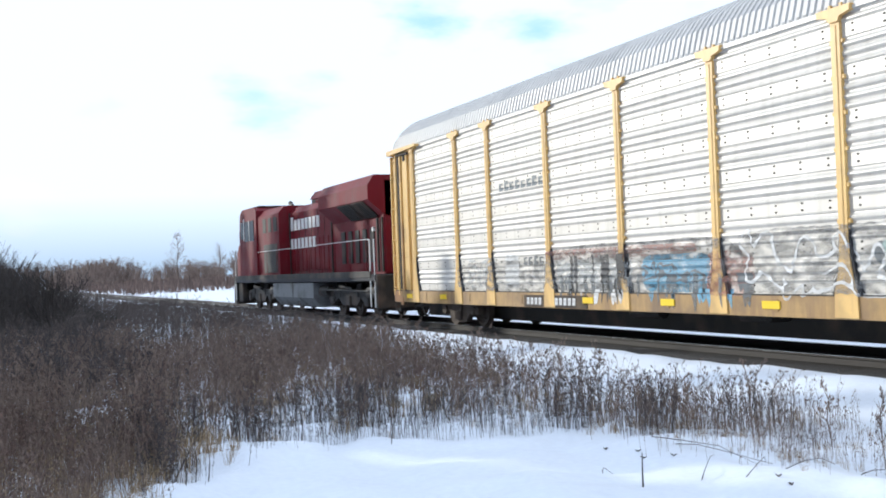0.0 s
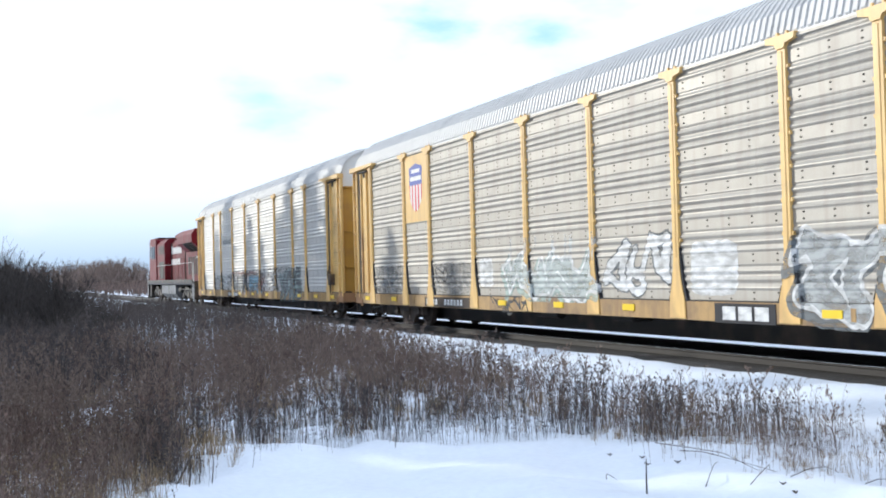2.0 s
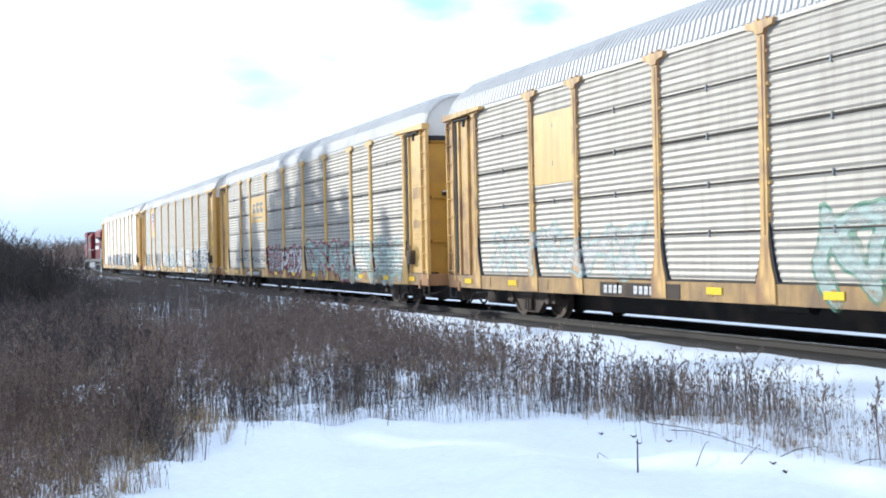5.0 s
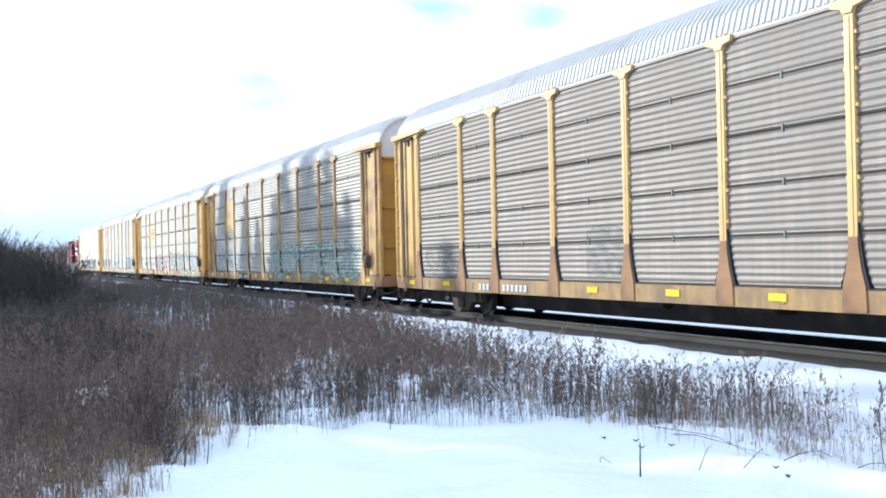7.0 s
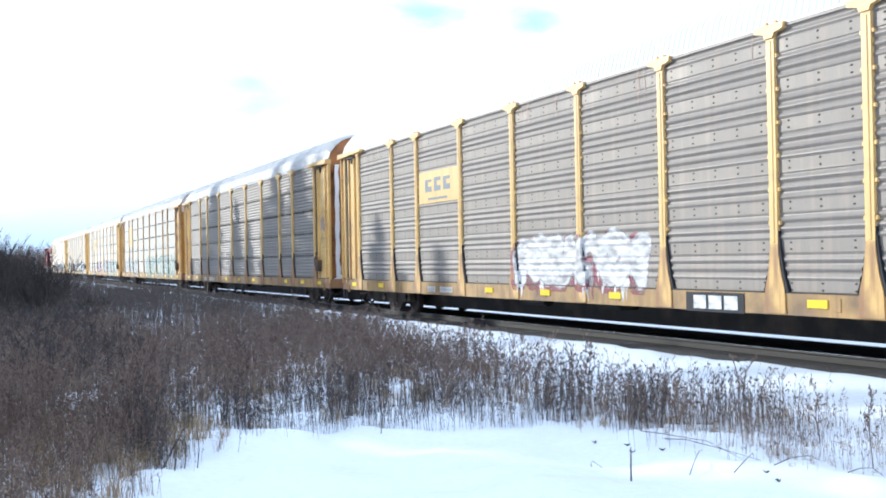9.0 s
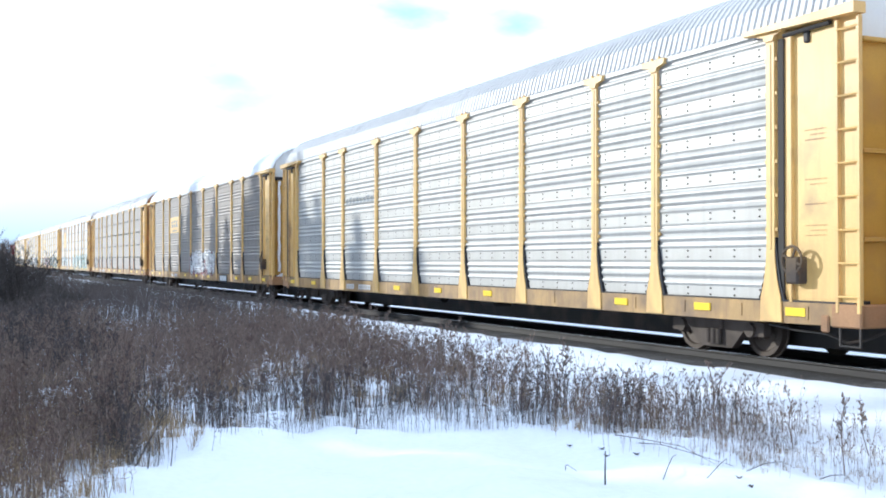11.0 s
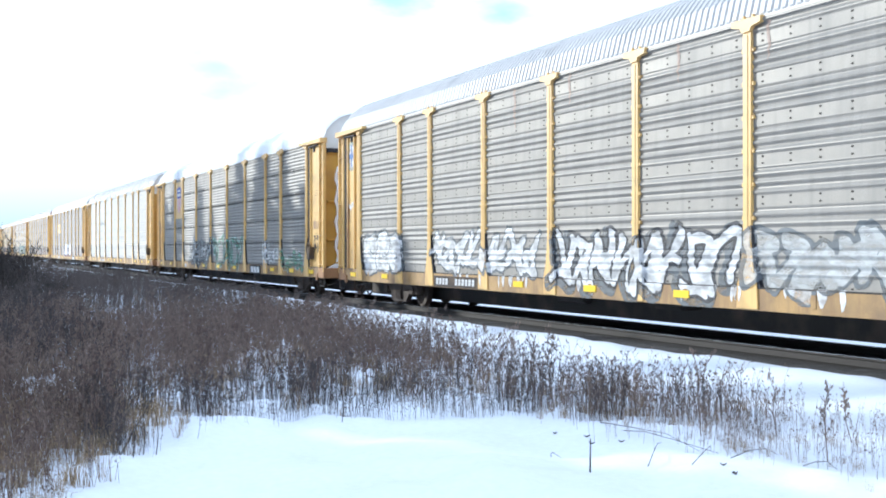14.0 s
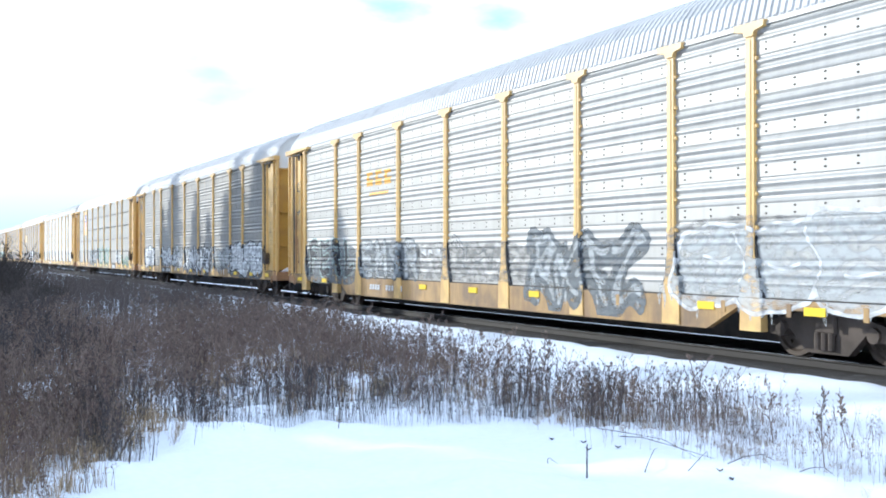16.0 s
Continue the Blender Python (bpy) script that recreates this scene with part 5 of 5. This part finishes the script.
for i in range(8):
    y = 12.1 - i * .52
    part("letter_block", Shape().box(-.975, -.95, y - .36, y, 3.36, 3.90 if i == 0 else 3.78, .004), WHITE, locomotive, "white block of a firm's lettering")
for i in range(7):
    y = 12.1 - i * .52
    part("letter_block", Shape().box(-.985, -.95, y - .34, y, 2.62, 3.02, .004), WHITE, locomotive, "white block of a firm's lettering")
for i in range(7):
    part("hood_seam", Shape().box(-.962, -.945, 6.6 + i * .86, 6.63 + i * .86, 1.6, 4.0, .002), DARK, locomotive)
for y in (6.5, 12.2, 15.85):
    part("hood_seam", Shape().box(-1.0, -.94, y, y + .06, 1.55, 4.1, .004), DARK, locomotive)
part("rear_ladder", Shape().box(-1.05, -.98, 1.05, 1.12, 1.6, 3.3, .004).box(-1.05, -.98, 1.5, 1.57, 1.6, 3.3, .004), DARK, locomotive)
part("marker_light", Shape().rod((-1.02, 1.8, 2.95), (-1.10, 1.8, 2.95), .07, 10), WHITE, locomotive, "pale marker lamp")
rail = Shape()
rail.rod((-1.48, 1.4, 2.62), (-1.48, 15.8, 2.62), .012)
for i in range(10):
    part("rail_post", Shape().rod((-1.48, 1.4 + i * 1.6, 1.5), (-1.48, 1.4 + i * 1.6, 2.61), .010), LOCORED, locomotive)
part("handrail", rail, WHITE, locomotive, "white walkway handrail")
rail = Shape()
for y, z0, z1 in ((1.0, .5, 2.6), (.6, .5, 2.6), (20.3, .5, 2.3)):
    rail.rod((-1.5, y, z0), (-1.5, y, z1), .022)
rail.rod((-1.5, 1.0, 2.6), (-1.5, 1.4, 2.62), .014)
part("grab_iron", rail, WHITE, locomotive)
part("horn", Shape().rod((-.2, 14.2, 4.42), (-.2, 14.9, 4.7), .06, 8, .10), DARK, locomotive)
part("roof_vent", Shape().box(-.8, .8, 2.0, 5.6, 4.6, 4.70, .03), DARK, locomotive)


def loco_truck(y):
    s = Shape()
    for x in (-1.08, 1.08):
        s.prism([(-2.35, .55), (-2.2, .85), (-1.2, .95), (1.2, .95), (2.2, .85), (2.35, .55), (1.6, .50), (1.2, .66), (.8, .42), (-.8, .42), (-1.2, .66), (-1.6, .50)], "x", x - .08, x + .08)
        for d in (-1.85, 0, 1.85):
            s.box(x - .14, x + .14, d - .2, d + .2, .40, .75, .04)
        for d in (-.95, .95):
            s.rod((x, d, .70), (x, d, 1.15), .13, 10)
        s.rod((x - .16, -.7, .95), (x - .16, .7, 1.05), .07, 8)
    s.box(-.95, .95, -2.1, 2.1, .60, .95, .05)
    t = part("truck", s, DARK, locomotive, "black three-axle truck", at=pose(0, y, RAIL_Z - .02))
    for i, d in enumerate((-1.85, 0, 1.85)):
        w = part("wheelset", shared("wheelset", lambda: None), WHEEL, t, at=pose(0, d, WHEEL_R + .02))
        WHEELS.append((w, ("loco", i), (0, d, WHEEL_R + .02)))


loco_truck(4.2)
loco_truck(16.9)
part("coupler", Shape().box(-.18, .18, -.45, .5, .60, .90, .05), DARK, locomotive)
under = Shape().box(-.62, .62, .8, 20.3, .34, 1.32, .04)
for y0, y1 in ((1.2, 2.0), (6.3, 7.2), (13.6, 14.5)):
    under.rod((-1.15, y0, .95), (-1.15, y1, .95), .20, 12)
part("underframe", under, DARK, locomotive, "black underframe with air tanks")
for x in (-1.36, -1.18):
    part("truck_pipe", Shape().rod((x, 1.6, .98), (x, 6.8, 1.02), .035, 8), DARK, locomotive)


# ---- weeds, shrubs and trees ----
def plant_template(rng, tall, branches, heads, r=.0035):
    """A dry weed: a bent stem, rising side branches that fork, and plumes of fine seed tufts."""
    s = Shape()
    lean = Vector((rng.uniform(-.16, .16), rng.uniform(-.16, .16), 1))
    p = [Vector((0, 0, -.05)), lean * tall * .38 + Vector((rng.uniform(-.03, .03), rng.uniform(-.03, .03), 0)), lean * tall * .72,
         lean * tall + Vector((rng.uniform(-.1, .1), rng.uniform(-.1, .1), -tall * rng.uniform(0, .05)))]
    for k in range(3):
        s.rod(p[k], p[k + 1], r * (1 - .2 * k), 3, r * (.8 - .2 * k))

    def along(t):
        return p[0].lerp(p[1], t / .38) if t < .38 else p[1].lerp(p[2], (t - .38) / .34) if t < .72 else p[2].lerp(p[3], (t - .72) / .28)
    for i in range(branches):
        t = rng.uniform(.22, 1.0) ** .8
        b = along(min(t, 1))
        a = rng.uniform(0, math.tau)
        l = rng.uniform(.07, .24) * (1.3 - t * .7) * tall
        e = b + Vector((math.cos(a) * l * .6, math.sin(a) * l * .6, l * rng.uniform(.25, 1)))
        s.rod(b, e, r * .5, 3, r * .25)
        if i < heads:
            for k in range(5):
                c = b.lerp(e, rng.uniform(.35, 1.1)) + Vector((rng.uniform(-.012, .012), rng.uniform(-.012, .012), rng.uniform(-.01, .01)))
                h = rng.uniform(.0035, .0085)
                s.add([c + Vector((h, 0, 0)), c + Vector((-h * .5, h, 0)), c + Vector((-h * .5, -h, 0)), c + Vector((h * rng.uniform(-1, 1), h * rng.uniform(-1, 1), h * 3.0)), c + Vector((0, 0, -h * 1.5))],
                      [(0, 1, 3), (1, 2, 3), (2, 0, 3), (1, 0, 4), (2, 1, 4), (0, 2, 4)])
    return s


def grass_template(rng, blades, tall):
    s = Shape()
    for i in range(blades):
        a, l = rng.uniform(0, math.tau), tall * rng.uniform(.5, 1)
        b = Vector((rng.uniform(-.08, .08), rng.uniform(-.08, .08), -.03))
        m = b + Vector((math.cos(a) * l * .15, math.sin(a) * l * .15, l * .65))
        s.rod(b, m, .003, 3, .002)
        s.rod(m, m + Vector((math.cos(a) * l * .35, math.sin(a) * l * .35, l * rng.uniform(-.05, .3))), .002, 3, .001)
    return s


def scatter(name, templates, spots, material, label):
    """Many plants as one mesh: spots of (x, y, size, turn)."""
    packs = [(np.array(t.v), t.f) for t in templates]
    V, F, k = [], [], 0
    for i, (x, y, size, turn) in enumerate(spots):
        v, f = packs[i % len(packs)]
        c, s = math.cos(turn), math.sin(turn)
        w = np.empty_like(v)
        w[:, 0] = x + size * (v[:, 0] * c - v[:, 1] * s)
        w[:, 1] = y + size * (v[:, 0] * s + v[:, 1] * c)
        w[:, 2] = ground_z(x, y) + size * v[:, 2]
        V.append(w)
        F += [tuple(a + k for a in q) for q in f]
        k += len(v)
    return tagged(new(name, quick(name, np.concatenate(V).tolist(), F, material)), label, "weeds", kind="stuff")


def back_x(y):
    return 7.2 + .5 * noise.noise((y * .4, 3, 0)) + (min(1.4, (y - 13) * .12) if y > 13 else 0)


rng = random.Random(5)
tall_kinds = [plant_template(rng, rng.uniform(.62, .95), rng.randint(9, 15), rng.randint(5, 10), .0042) for i in range(14)]
thin_kinds = [plant_template(rng, rng.uniform(.45, .85), rng.randint(3, 7), rng.randint(1, 4), .0036) for i in range(10)]
stout_kinds = [plant_template(rng, rng.uniform(.7, 1.05), rng.randint(8, 12), rng.randint(6, 9), .007) for i in range(10)]
grass_kinds = [grass_template(rng, 14, rng.uniform(.25, .45)) for i in range(6)]


def spots(n, x0, x1, y0, y1, keep, lo=.8, hi=1.15):
    out = []
    while len(out) < n:
        x, y = rng.uniform(x0, x1), rng.uniform(y0, y1)
        if rng.random() < keep(x, y):
            edge = min(1, (.55 if x > 1.5 else .85) + .3 * max(0, y - front_y(x)))
            out.append((x, y, rng.uniform(lo, hi) * edge * (.8 + .35 * noise.noise((x * .7, y * .7, 8))), rng.uniform(0, math.tau)))
    return out


def dense(x, y):
    if y < front_y(x) or x > back_x(y):
        return 0
    clump = .5 + 1.1 * noise.noise((x * 1.1, y * 1.1, 1))
    thin = max(.12, min(1, (7.4 - x) / 1.5)) if y < 13 else 1
    gap = 0 if noise.noise((x * .8 + 3, y * .55, 17)) > .33 and y < 15 else 1        # open snow among the weeds
    return max(.02, clump) * thin * gap * min(1, (.30 if x < 1.8 else .12) + .36 * (y - front_y(x)))


def sparse(x, y):
    d = math.hypot((x - 6.9) / 1.3, (y - 8.6) / 3.2)
    return max(0, 1.1 - d) * (.4 + .9 * max(0, noise.noise((x * 1.6, y * 1.6, 5)) + .3)) if x > 5.6 else 0


scatter("dry_weeds", tall_kinds, spots(4600, -2, 8.4, 5, 25, dense), WEED, "dense brown dry weeds standing in snow")
scatter("dry_weeds", thin_kinds, spots(4800, -2, 8.4, 5, 25, dense, .8, 1.3), WEEDRED, "russet dry weed stems standing in snow")
def fringe(x, y):
    """Single dark stems along the edge of the snow."""
    e = y - front_y(x)
    if x > back_x(y) or not -.25 < e < 2.2:
        return 0
    return max(0, .25 + 1.3 * noise.noise((x * 1.7, y * 1.7, 14))) * (1 if e > 0 else .25)


def left_bank(x, y):
    return dense(x, y) if x < 2.6 - .02 * y else 0


scatter("dry_weeds", stout_kinds, spots(420, 1.2, 7.4, 8, 14, fringe, .5, .85), STEM, "dark grey-brown weeds at the edge of the snow")
scatter("dry_weeds", thin_kinds, spots(1500, 1.0, 7.6, 7, 14, fringe, .5, 1.0), STEM, "thin dark weed stems at the edge of the snow")
# extra dark stems put the bank's tree shade into their colour
scatter("dry_weeds", stout_kinds, spots(800, -3, 2.4, 13, 26, left_bank, .9, 1.25), STEM, "weeds on the bank, coloured dark for shade")
scatter("dry_weeds", stout_kinds, spots(6600, -3, 9.4, 24, 60, dense, .9, 1.2), WEED_SHADED, "brown dry weeds along the railway line, darkened for shade")
scatter("dry_weeds", stout_kinds, spots(2600, -3, 9.6, 60, 115, dense, 1.0, 1.4), WEED_SHADED, "far brown dry weeds along the line, darkened for shade")
scatter("dry_weeds", thin_kinds, spots(1050, 5.6, 8.8, 5.2, 12, sparse, .7, 1.1), WEED, "sparse dry weeds in trackside snow")
scatter("dry_grass", grass_kinds, spots(1300, -2, 8.2, 5, 22, dense, .7, 1.2), STRAW, "pale dry grass tufts in snow")
scatter("dry_grass", grass_kinds, spots(110, 5.8, 8.6, 5.5, 12, sparse, .5, .9), STRAW, "pale dry grass tufts near the track")


scatter("dry_weeds", thin_kinds, spots(900, -1.2, 2.0, 5.5, 12.5, lambda x, y: max(.05, .5 + 1.4 * noise.noise((x * 1.4, y * 1.4, 40))) * min(1, .2 + .5 * (y - front_y(x))) if y > front_y(x) else 0, .8, 1.3), WEED, "brown weed stems close to the camera")
scatter("dry_weeds", tall_kinds, spots(420, -1.2, 1.8, 5.5, 12, lambda x, y: max(.05, .5 + 1.4 * noise.noise((x * 1.4, y * 1.4, 41))) * min(1, .2 + .5 * (y - front_y(x))) if y > front_y(x) else 0, .8, 1.1), WEEDRED, "russet weeds close to the camera")
scatter("dry_grass", grass_kinds, spots(420, -1.2, 2.2, 5.5, 12.5, lambda x, y: 1 if y > front_y(x) else 0, .9, 1.6), STRAW, "pale straw tufts among the weeds")


def shrub_template(rng, tall, wide, n, r=.012):
    """A bare shrub: forked stems from one foot, each with twigs."""
    s = Shape()
    for i in range(n):
        a, l = rng.uniform(0, math.tau), tall * rng.uniform(.55, 1)
        o = wide * rng.uniform(.1, 1)
        p = Vector((rng.uniform(-.15, .15), rng.uniform(-.15, .15), -.1))
        q = Vector((math.cos(a) * o * .5, math.sin(a) * o * .5, l * .55))
        e = Vector((math.cos(a) * o, math.sin(a) * o, l))
        s.rod(p, q, r, 4, r * .7)
        s.rod(q, e, r * .7, 3, r * .3)
        for k in range(9):
            b = q.lerp(e, rng.uniform(0, 1)) if k % 3 else p.lerp(q, rng.uniform(.3, 1))
            d = Vector((rng.uniform(-.5, .5), rng.uniform(-.5, .5), rng.uniform(.1, .8))) * tall * .22
            s.rod(b, b + d, r * .4, 3, r * .2)
            f = b + d * .5
            s.rod(f, f + Vector((d.y, -d.x, d.z)) * .6, r * .3, 3, r * .15)
    return s


shrub_meshes = [shrub_template(rng, 1.0, .55, 26, .006).mesh("bare_shrub", TWIG) for i in range(4)]


def shrub(x, y, size, mesh, label, group):
    ob = tagged(new("bare_shrub", mesh), label, "shrub", group)
    ob.matrix_basis = pose(x, y, ground_z(x, y), 0, 0, rng.uniform(0, 360)) @ Matrix.Diagonal((size * 1.15, size * 1.15, size, 1))
    return ob


for i in range(84):
    y = rng.uniform(28, 64)
    x = rng.uniform(-2.2, 3.6)
    size = max(1.1, 3.1 - .62 * max(0, x - .02 * y + .5)) * rng.uniform(.75, 1.05)
    shrub(x, y, size, shrub_meshes[i % 4], "dark bare shrub beside the railway line", "shrubs beside the line")

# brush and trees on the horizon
far_meshes = [shrub_template(rng, 1.0, .55, 34, .012).mesh("bare_shrub", HAZETWIG) for i in range(4)]
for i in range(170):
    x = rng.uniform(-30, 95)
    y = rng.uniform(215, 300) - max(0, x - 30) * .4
    shrub(x, y, rng.uniform(3.4, 6.6) * (.75 + .5 * noise.noise((x * .06, 2, 0)) + .25), far_meshes[i % 4], "leafless brown thicket on the horizon, paled for haze", "distant thickets")
far_kinds = [plant_template(rng, rng.uniform(.9, 1.3), 8, 0, .045) for i in range(6)]
scatter("brown_grass", far_kinds, [(rng.uniform(15.5, 90), rng.uniform(125, 215), rng.uniform(.9, 1.6), rng.uniform(0, 6.28)) for i in range(5200)], WEEDRED,
        "brown tall grass on the far field")


def bare_tree(x, y, tall):
    """A slender leafless tree: tapered trunk with forked limbs."""
    tree = tagged(new("bare_tree"), "slender leafless tree on the far field", "tree")
    tree.matrix_basis = pose(x, y, ground_z(x, y) - .05)
    s = Shape()
    pts = [Vector((.12 * math.sin(i * 1.3), .1 * math.cos(i), tall * i / 8)) for i in range(9)]
    for i in range(8):
        s.rod(pts[i], pts[i + 1], .11 * (1 - i / 9), 6, .11 * (1 - (i + 1) / 9))
    part("trunk", s, BARK, tree)
    s = Shape()
    for i in range(46):
        t = rng.uniform(.3, 1)
        b = pts[min(7, int(t * 8))].lerp(pts[min(8, int(t * 8) + 1)], t * 8 % 1)
        a, l = rng.uniform(0, math.tau), tall * .24 * (1.15 - t)+.2
        e = b + Vector((math.cos(a) * l, math.sin(a) * l, l * rng.uniform(.5, 1.3)))
        s.rod(b, e, .03, 4, .01)
        for k in range(5):
            c = b.lerp(e, rng.uniform(.3, 1))
            s.rod(c, c + Vector((rng.uniform(-.3, .3), rng.uniform(-.3, .3), rng.uniform(.1, .5))), .012, 3, .006)
    part("crown", s, HAZETWIG, tree)


bare_tree(24.6, 150, 7.4)
bare_tree(32, 158, 6.0)


def spruce_mesh(rng, tall):
    """The boughs of a spruce: whorls of drooping limbs, each with many short needle sprays."""
    s = Shape()
    z = .12 * tall
    while z < tall:
        k = (tall - z) / tall
        reach = .24 * tall * k ** .85 + .08
        for i in range(13 if k > .3 else 9):
            a = rng.uniform(0, math.tau)
            e = Vector((math.cos(a) * reach, math.sin(a) * reach, -reach * .25 + rng.uniform(-.1, .1)))
            b = Vector((0, 0, z))
            s.rod(b, b + e, .025 * k + .006, 3, .004)
            n = 4 + int(8 * k)
            side = Vector((-e.y, e.x, 0)).normalized()
            for j in range(n):
                c = b + e * ((j + .6) / n)
                l = .42 * reach * (1.1 - j / n) * .6 + .10
                for d in (-1, 1):
                    f = c + side * d * l + e.normalized() * l * .5 + Vector((0, 0, -.12 * l))
                    m = (c + f) / 2
                    s.add([c, m + Vector((0, 0, .10)) + e.normalized() * .24, f, m - e.normalized() * .24 - Vector((0, 0, .22))], [(0, 1, 2), (0, 2, 3)])
        z += .035 * tall * (.6 + .6 * k)
    return s.mesh("boughs", NEEDLE)


spruce_kinds = [spruce_mesh(rng, 1.0 * h) for h in (7.0, 9.0, 13.5)]
spruce_tall = (7.0, 9.0, 13.5)
trunks = [Shape().rod((0, 0, -.1), (0, 0, h), .018 * h, 8, .01).mesh("trunk", BARK) for h in spruce_tall]


def spruce(x, y, kind, size):
    t = tagged(new("spruce_tree"), "dark green spruce in a row beside the line", "tree", "row of spruces")
    t.matrix_basis = pose(x, y, ground_z(x, y), 0, 0, rng.uniform(0, 360)) @ Matrix.Diagonal((size, size, size, 1))
    part("trunk", trunks[kind], BARK, t)
    part("boughs", spruce_kinds[kind], NEEDLE, t)


for y in np.arange(10, 62, 1.7):
    spruce(-8.9 + rng.uniform(-.9, .9), y + rng.uniform(-.5, .5), 0 if y < 30 else 1, rng.uniform(.92, 1.08))
    spruce(-12 + rng.uniform(-.9, .9), y + rng.uniform(-.5, .5), 1, rng.uniform(.92, 1.12))
for y, size in ((50.8, .84), (53.6, .80), (55.8, .92), (59.5, .98), (62, 1.12), (64.5, 1.22), (67, 1.15), (69.5, 1.02), (72, .95), (75, 1.05), (79, 1.2), (82, 1.0), (86, .85)):
    spruce(-8.8 + rng.uniform(-.5, .3), y, 2, size)
for y in (91, 96, 101, 107):
    spruce(-9.2 + rng.uniform(-.6, .6), y, 0, rng.uniform(.85, 1.05))


# single stalks that stand or lie on the snow
def stalk(points, r, label, name="dry_stalk"):
    s = Shape()
    p = [Vector((x, y, ground_z(x, y) + z)) for x, y, z in points]
    for i, (a, b) in enumerate(zip(p, p[1:])):
        s.rod(a, b, r * (1 - i / (len(p) + 1)), 5, r * (1 - (i + 1) / (len(p) + 1)))
    tagged(new(name, s.mesh(name, TWIG)), label, "stalk", "stalks on the snow")


stalk([(4.73, 7.25, -.05), (4.73, 7.25, .12), (4.74, 7.26, .27)], .009, "short dark stick standing in snow")
stalk([(1.42, 9.38, -.03), (1.6, 9.65, .2), (1.95, 10.2, .55)], .007, "leaning dark stalk at the edge of the weeds")
for x, y in ((1.62, 9.35), (1.72, 9.3), (1.48, 9.0), (2.9, 10.6), (3.75, 10.3)):
    stalk([(x, y, -.03), (x + .02, y, .16), (x + .01, y + .03, .30)], .005, "thin dry stalk standing in snow")
for x0, y0, x1, y1 in ((6.02, 8.64, 5.87, 7.08), (5.96, 8.96, 5.82, 7.26), (5.18, 7.1, 5.84, 7.81), (4.7, 7.8, 5.03, 8.17), (5.45, 6.89, 6.08, 7.43),
                       (5.9, 6.96, 6.44, 7.0), (6.34, 6.61, 6.6, 6.5)):
    bend = rng.uniform(-.08, .08)
    stalk([(x0, y0, .012), (x0 * .7 + x1 * .3 + bend * .6, y0 * .7 + y1 * .3, .05), (x0 * .35 + x1 * .65 + bend, y0 * .35 + y1 * .65, .07), (x1, y1, .02)], .0042, "fallen dry stalk lying on snow")
for x, y in ((5.66, 8.16), (5.67, 8.75), (6.18, 9.3), (5.67, 6.78), (5.6, 6.55), (5.47, 9.0), (5.5, 8.4)):
    b = Shape()
    for k in range(5):
        a = rng.uniform(0, 6.28)
        b.rod((x, y, ground_z(x, y) + .005), (x + .03 * math.cos(a), y + .03 * math.sin(a), ground_z(x, y) + .02), .007, 4, .003)
    tagged(new("dry_leaf", b.mesh("dry_leaf", TWIG)), "crumpled dead leaf lying on snow", "leaf", "leaves on the snow")


def tall_weed(x, y, tall, seed):
    r2 = random.Random(seed)
    t = plant_template(r2, tall, 22, 16, .006)
    ob = tagged(new("tall_weed", t.mesh("tall_weed", WEED)), "tall dark weed with a bushy seed head", "weed", "tall weeds near the track")
    ob.matrix_basis = pose(x, y, ground_z(x, y))


for i, (x, y, h) in enumerate(((7.0, 8.8, .72), (7.35, 8.0, .62), (6.6, 9.6, .6), (6.9, 6.9, .66), (7.5, 9.4, .7), (7.6, 7.3, .5), (6.3, 8.9, .5), (6.2, 10.2, .8), (6.6, 11.0, .85))):
    tall_weed(x, y, h, 50 + i)


# ---- what moves: the whole train along the track, and its wheels ----
def travel(t):
    """How far the coupling behind the locomotive has come along the track."""
    return 29.533 + 16.4125 * t + 0.01915 * (t - 8) ** 2 + float(np.interp(t, GAIN[0], GAIN[1]))


# small changes of pace: seconds, metres gained
GAIN = ((0, 1, 2, 3, 3.6, 4.6, 5.6, 7, 9, 11, 12.5, 14, 15, 16),
        (-.59, -.38, -.15, .09, .18, .17, .09, .0, .03, .0, -.03, -.01, -.07, -.17))


def motions():
    times = [0, 1, 2, 3, 3.6, 4.6, 5.6, 7, 9, 11, 12.5, 14, 15, 16]
    for k, car in enumerate(CARS):
        walk(car, [(t, pose(MID, travel(t) - LEN * (k + .5), 0)) for t in times])
    walk(locomotive, [(t, pose(MID, travel(t) + .5, 0)) for t in times])
    turned = {}
    for w, key, at in WHEELS:
        if key not in turned:
            step = 1 / 30
            rows, t = [], 0.0
            while t <= 16.0001:
                rows.append((t, pose(*at, -math.degrees((travel(t) - travel(0)) / WHEEL_R) % 360)))
                t += step
            walk(w, rows)
            turned[key] = w
        else:
            src = turned[key].animation_data
            w.rotation_mode = "QUATERNION"
            w.animation_data_create()
            w.animation_data.action = src.action
            w.animation_data.action_slot = src.action_slot


motions()
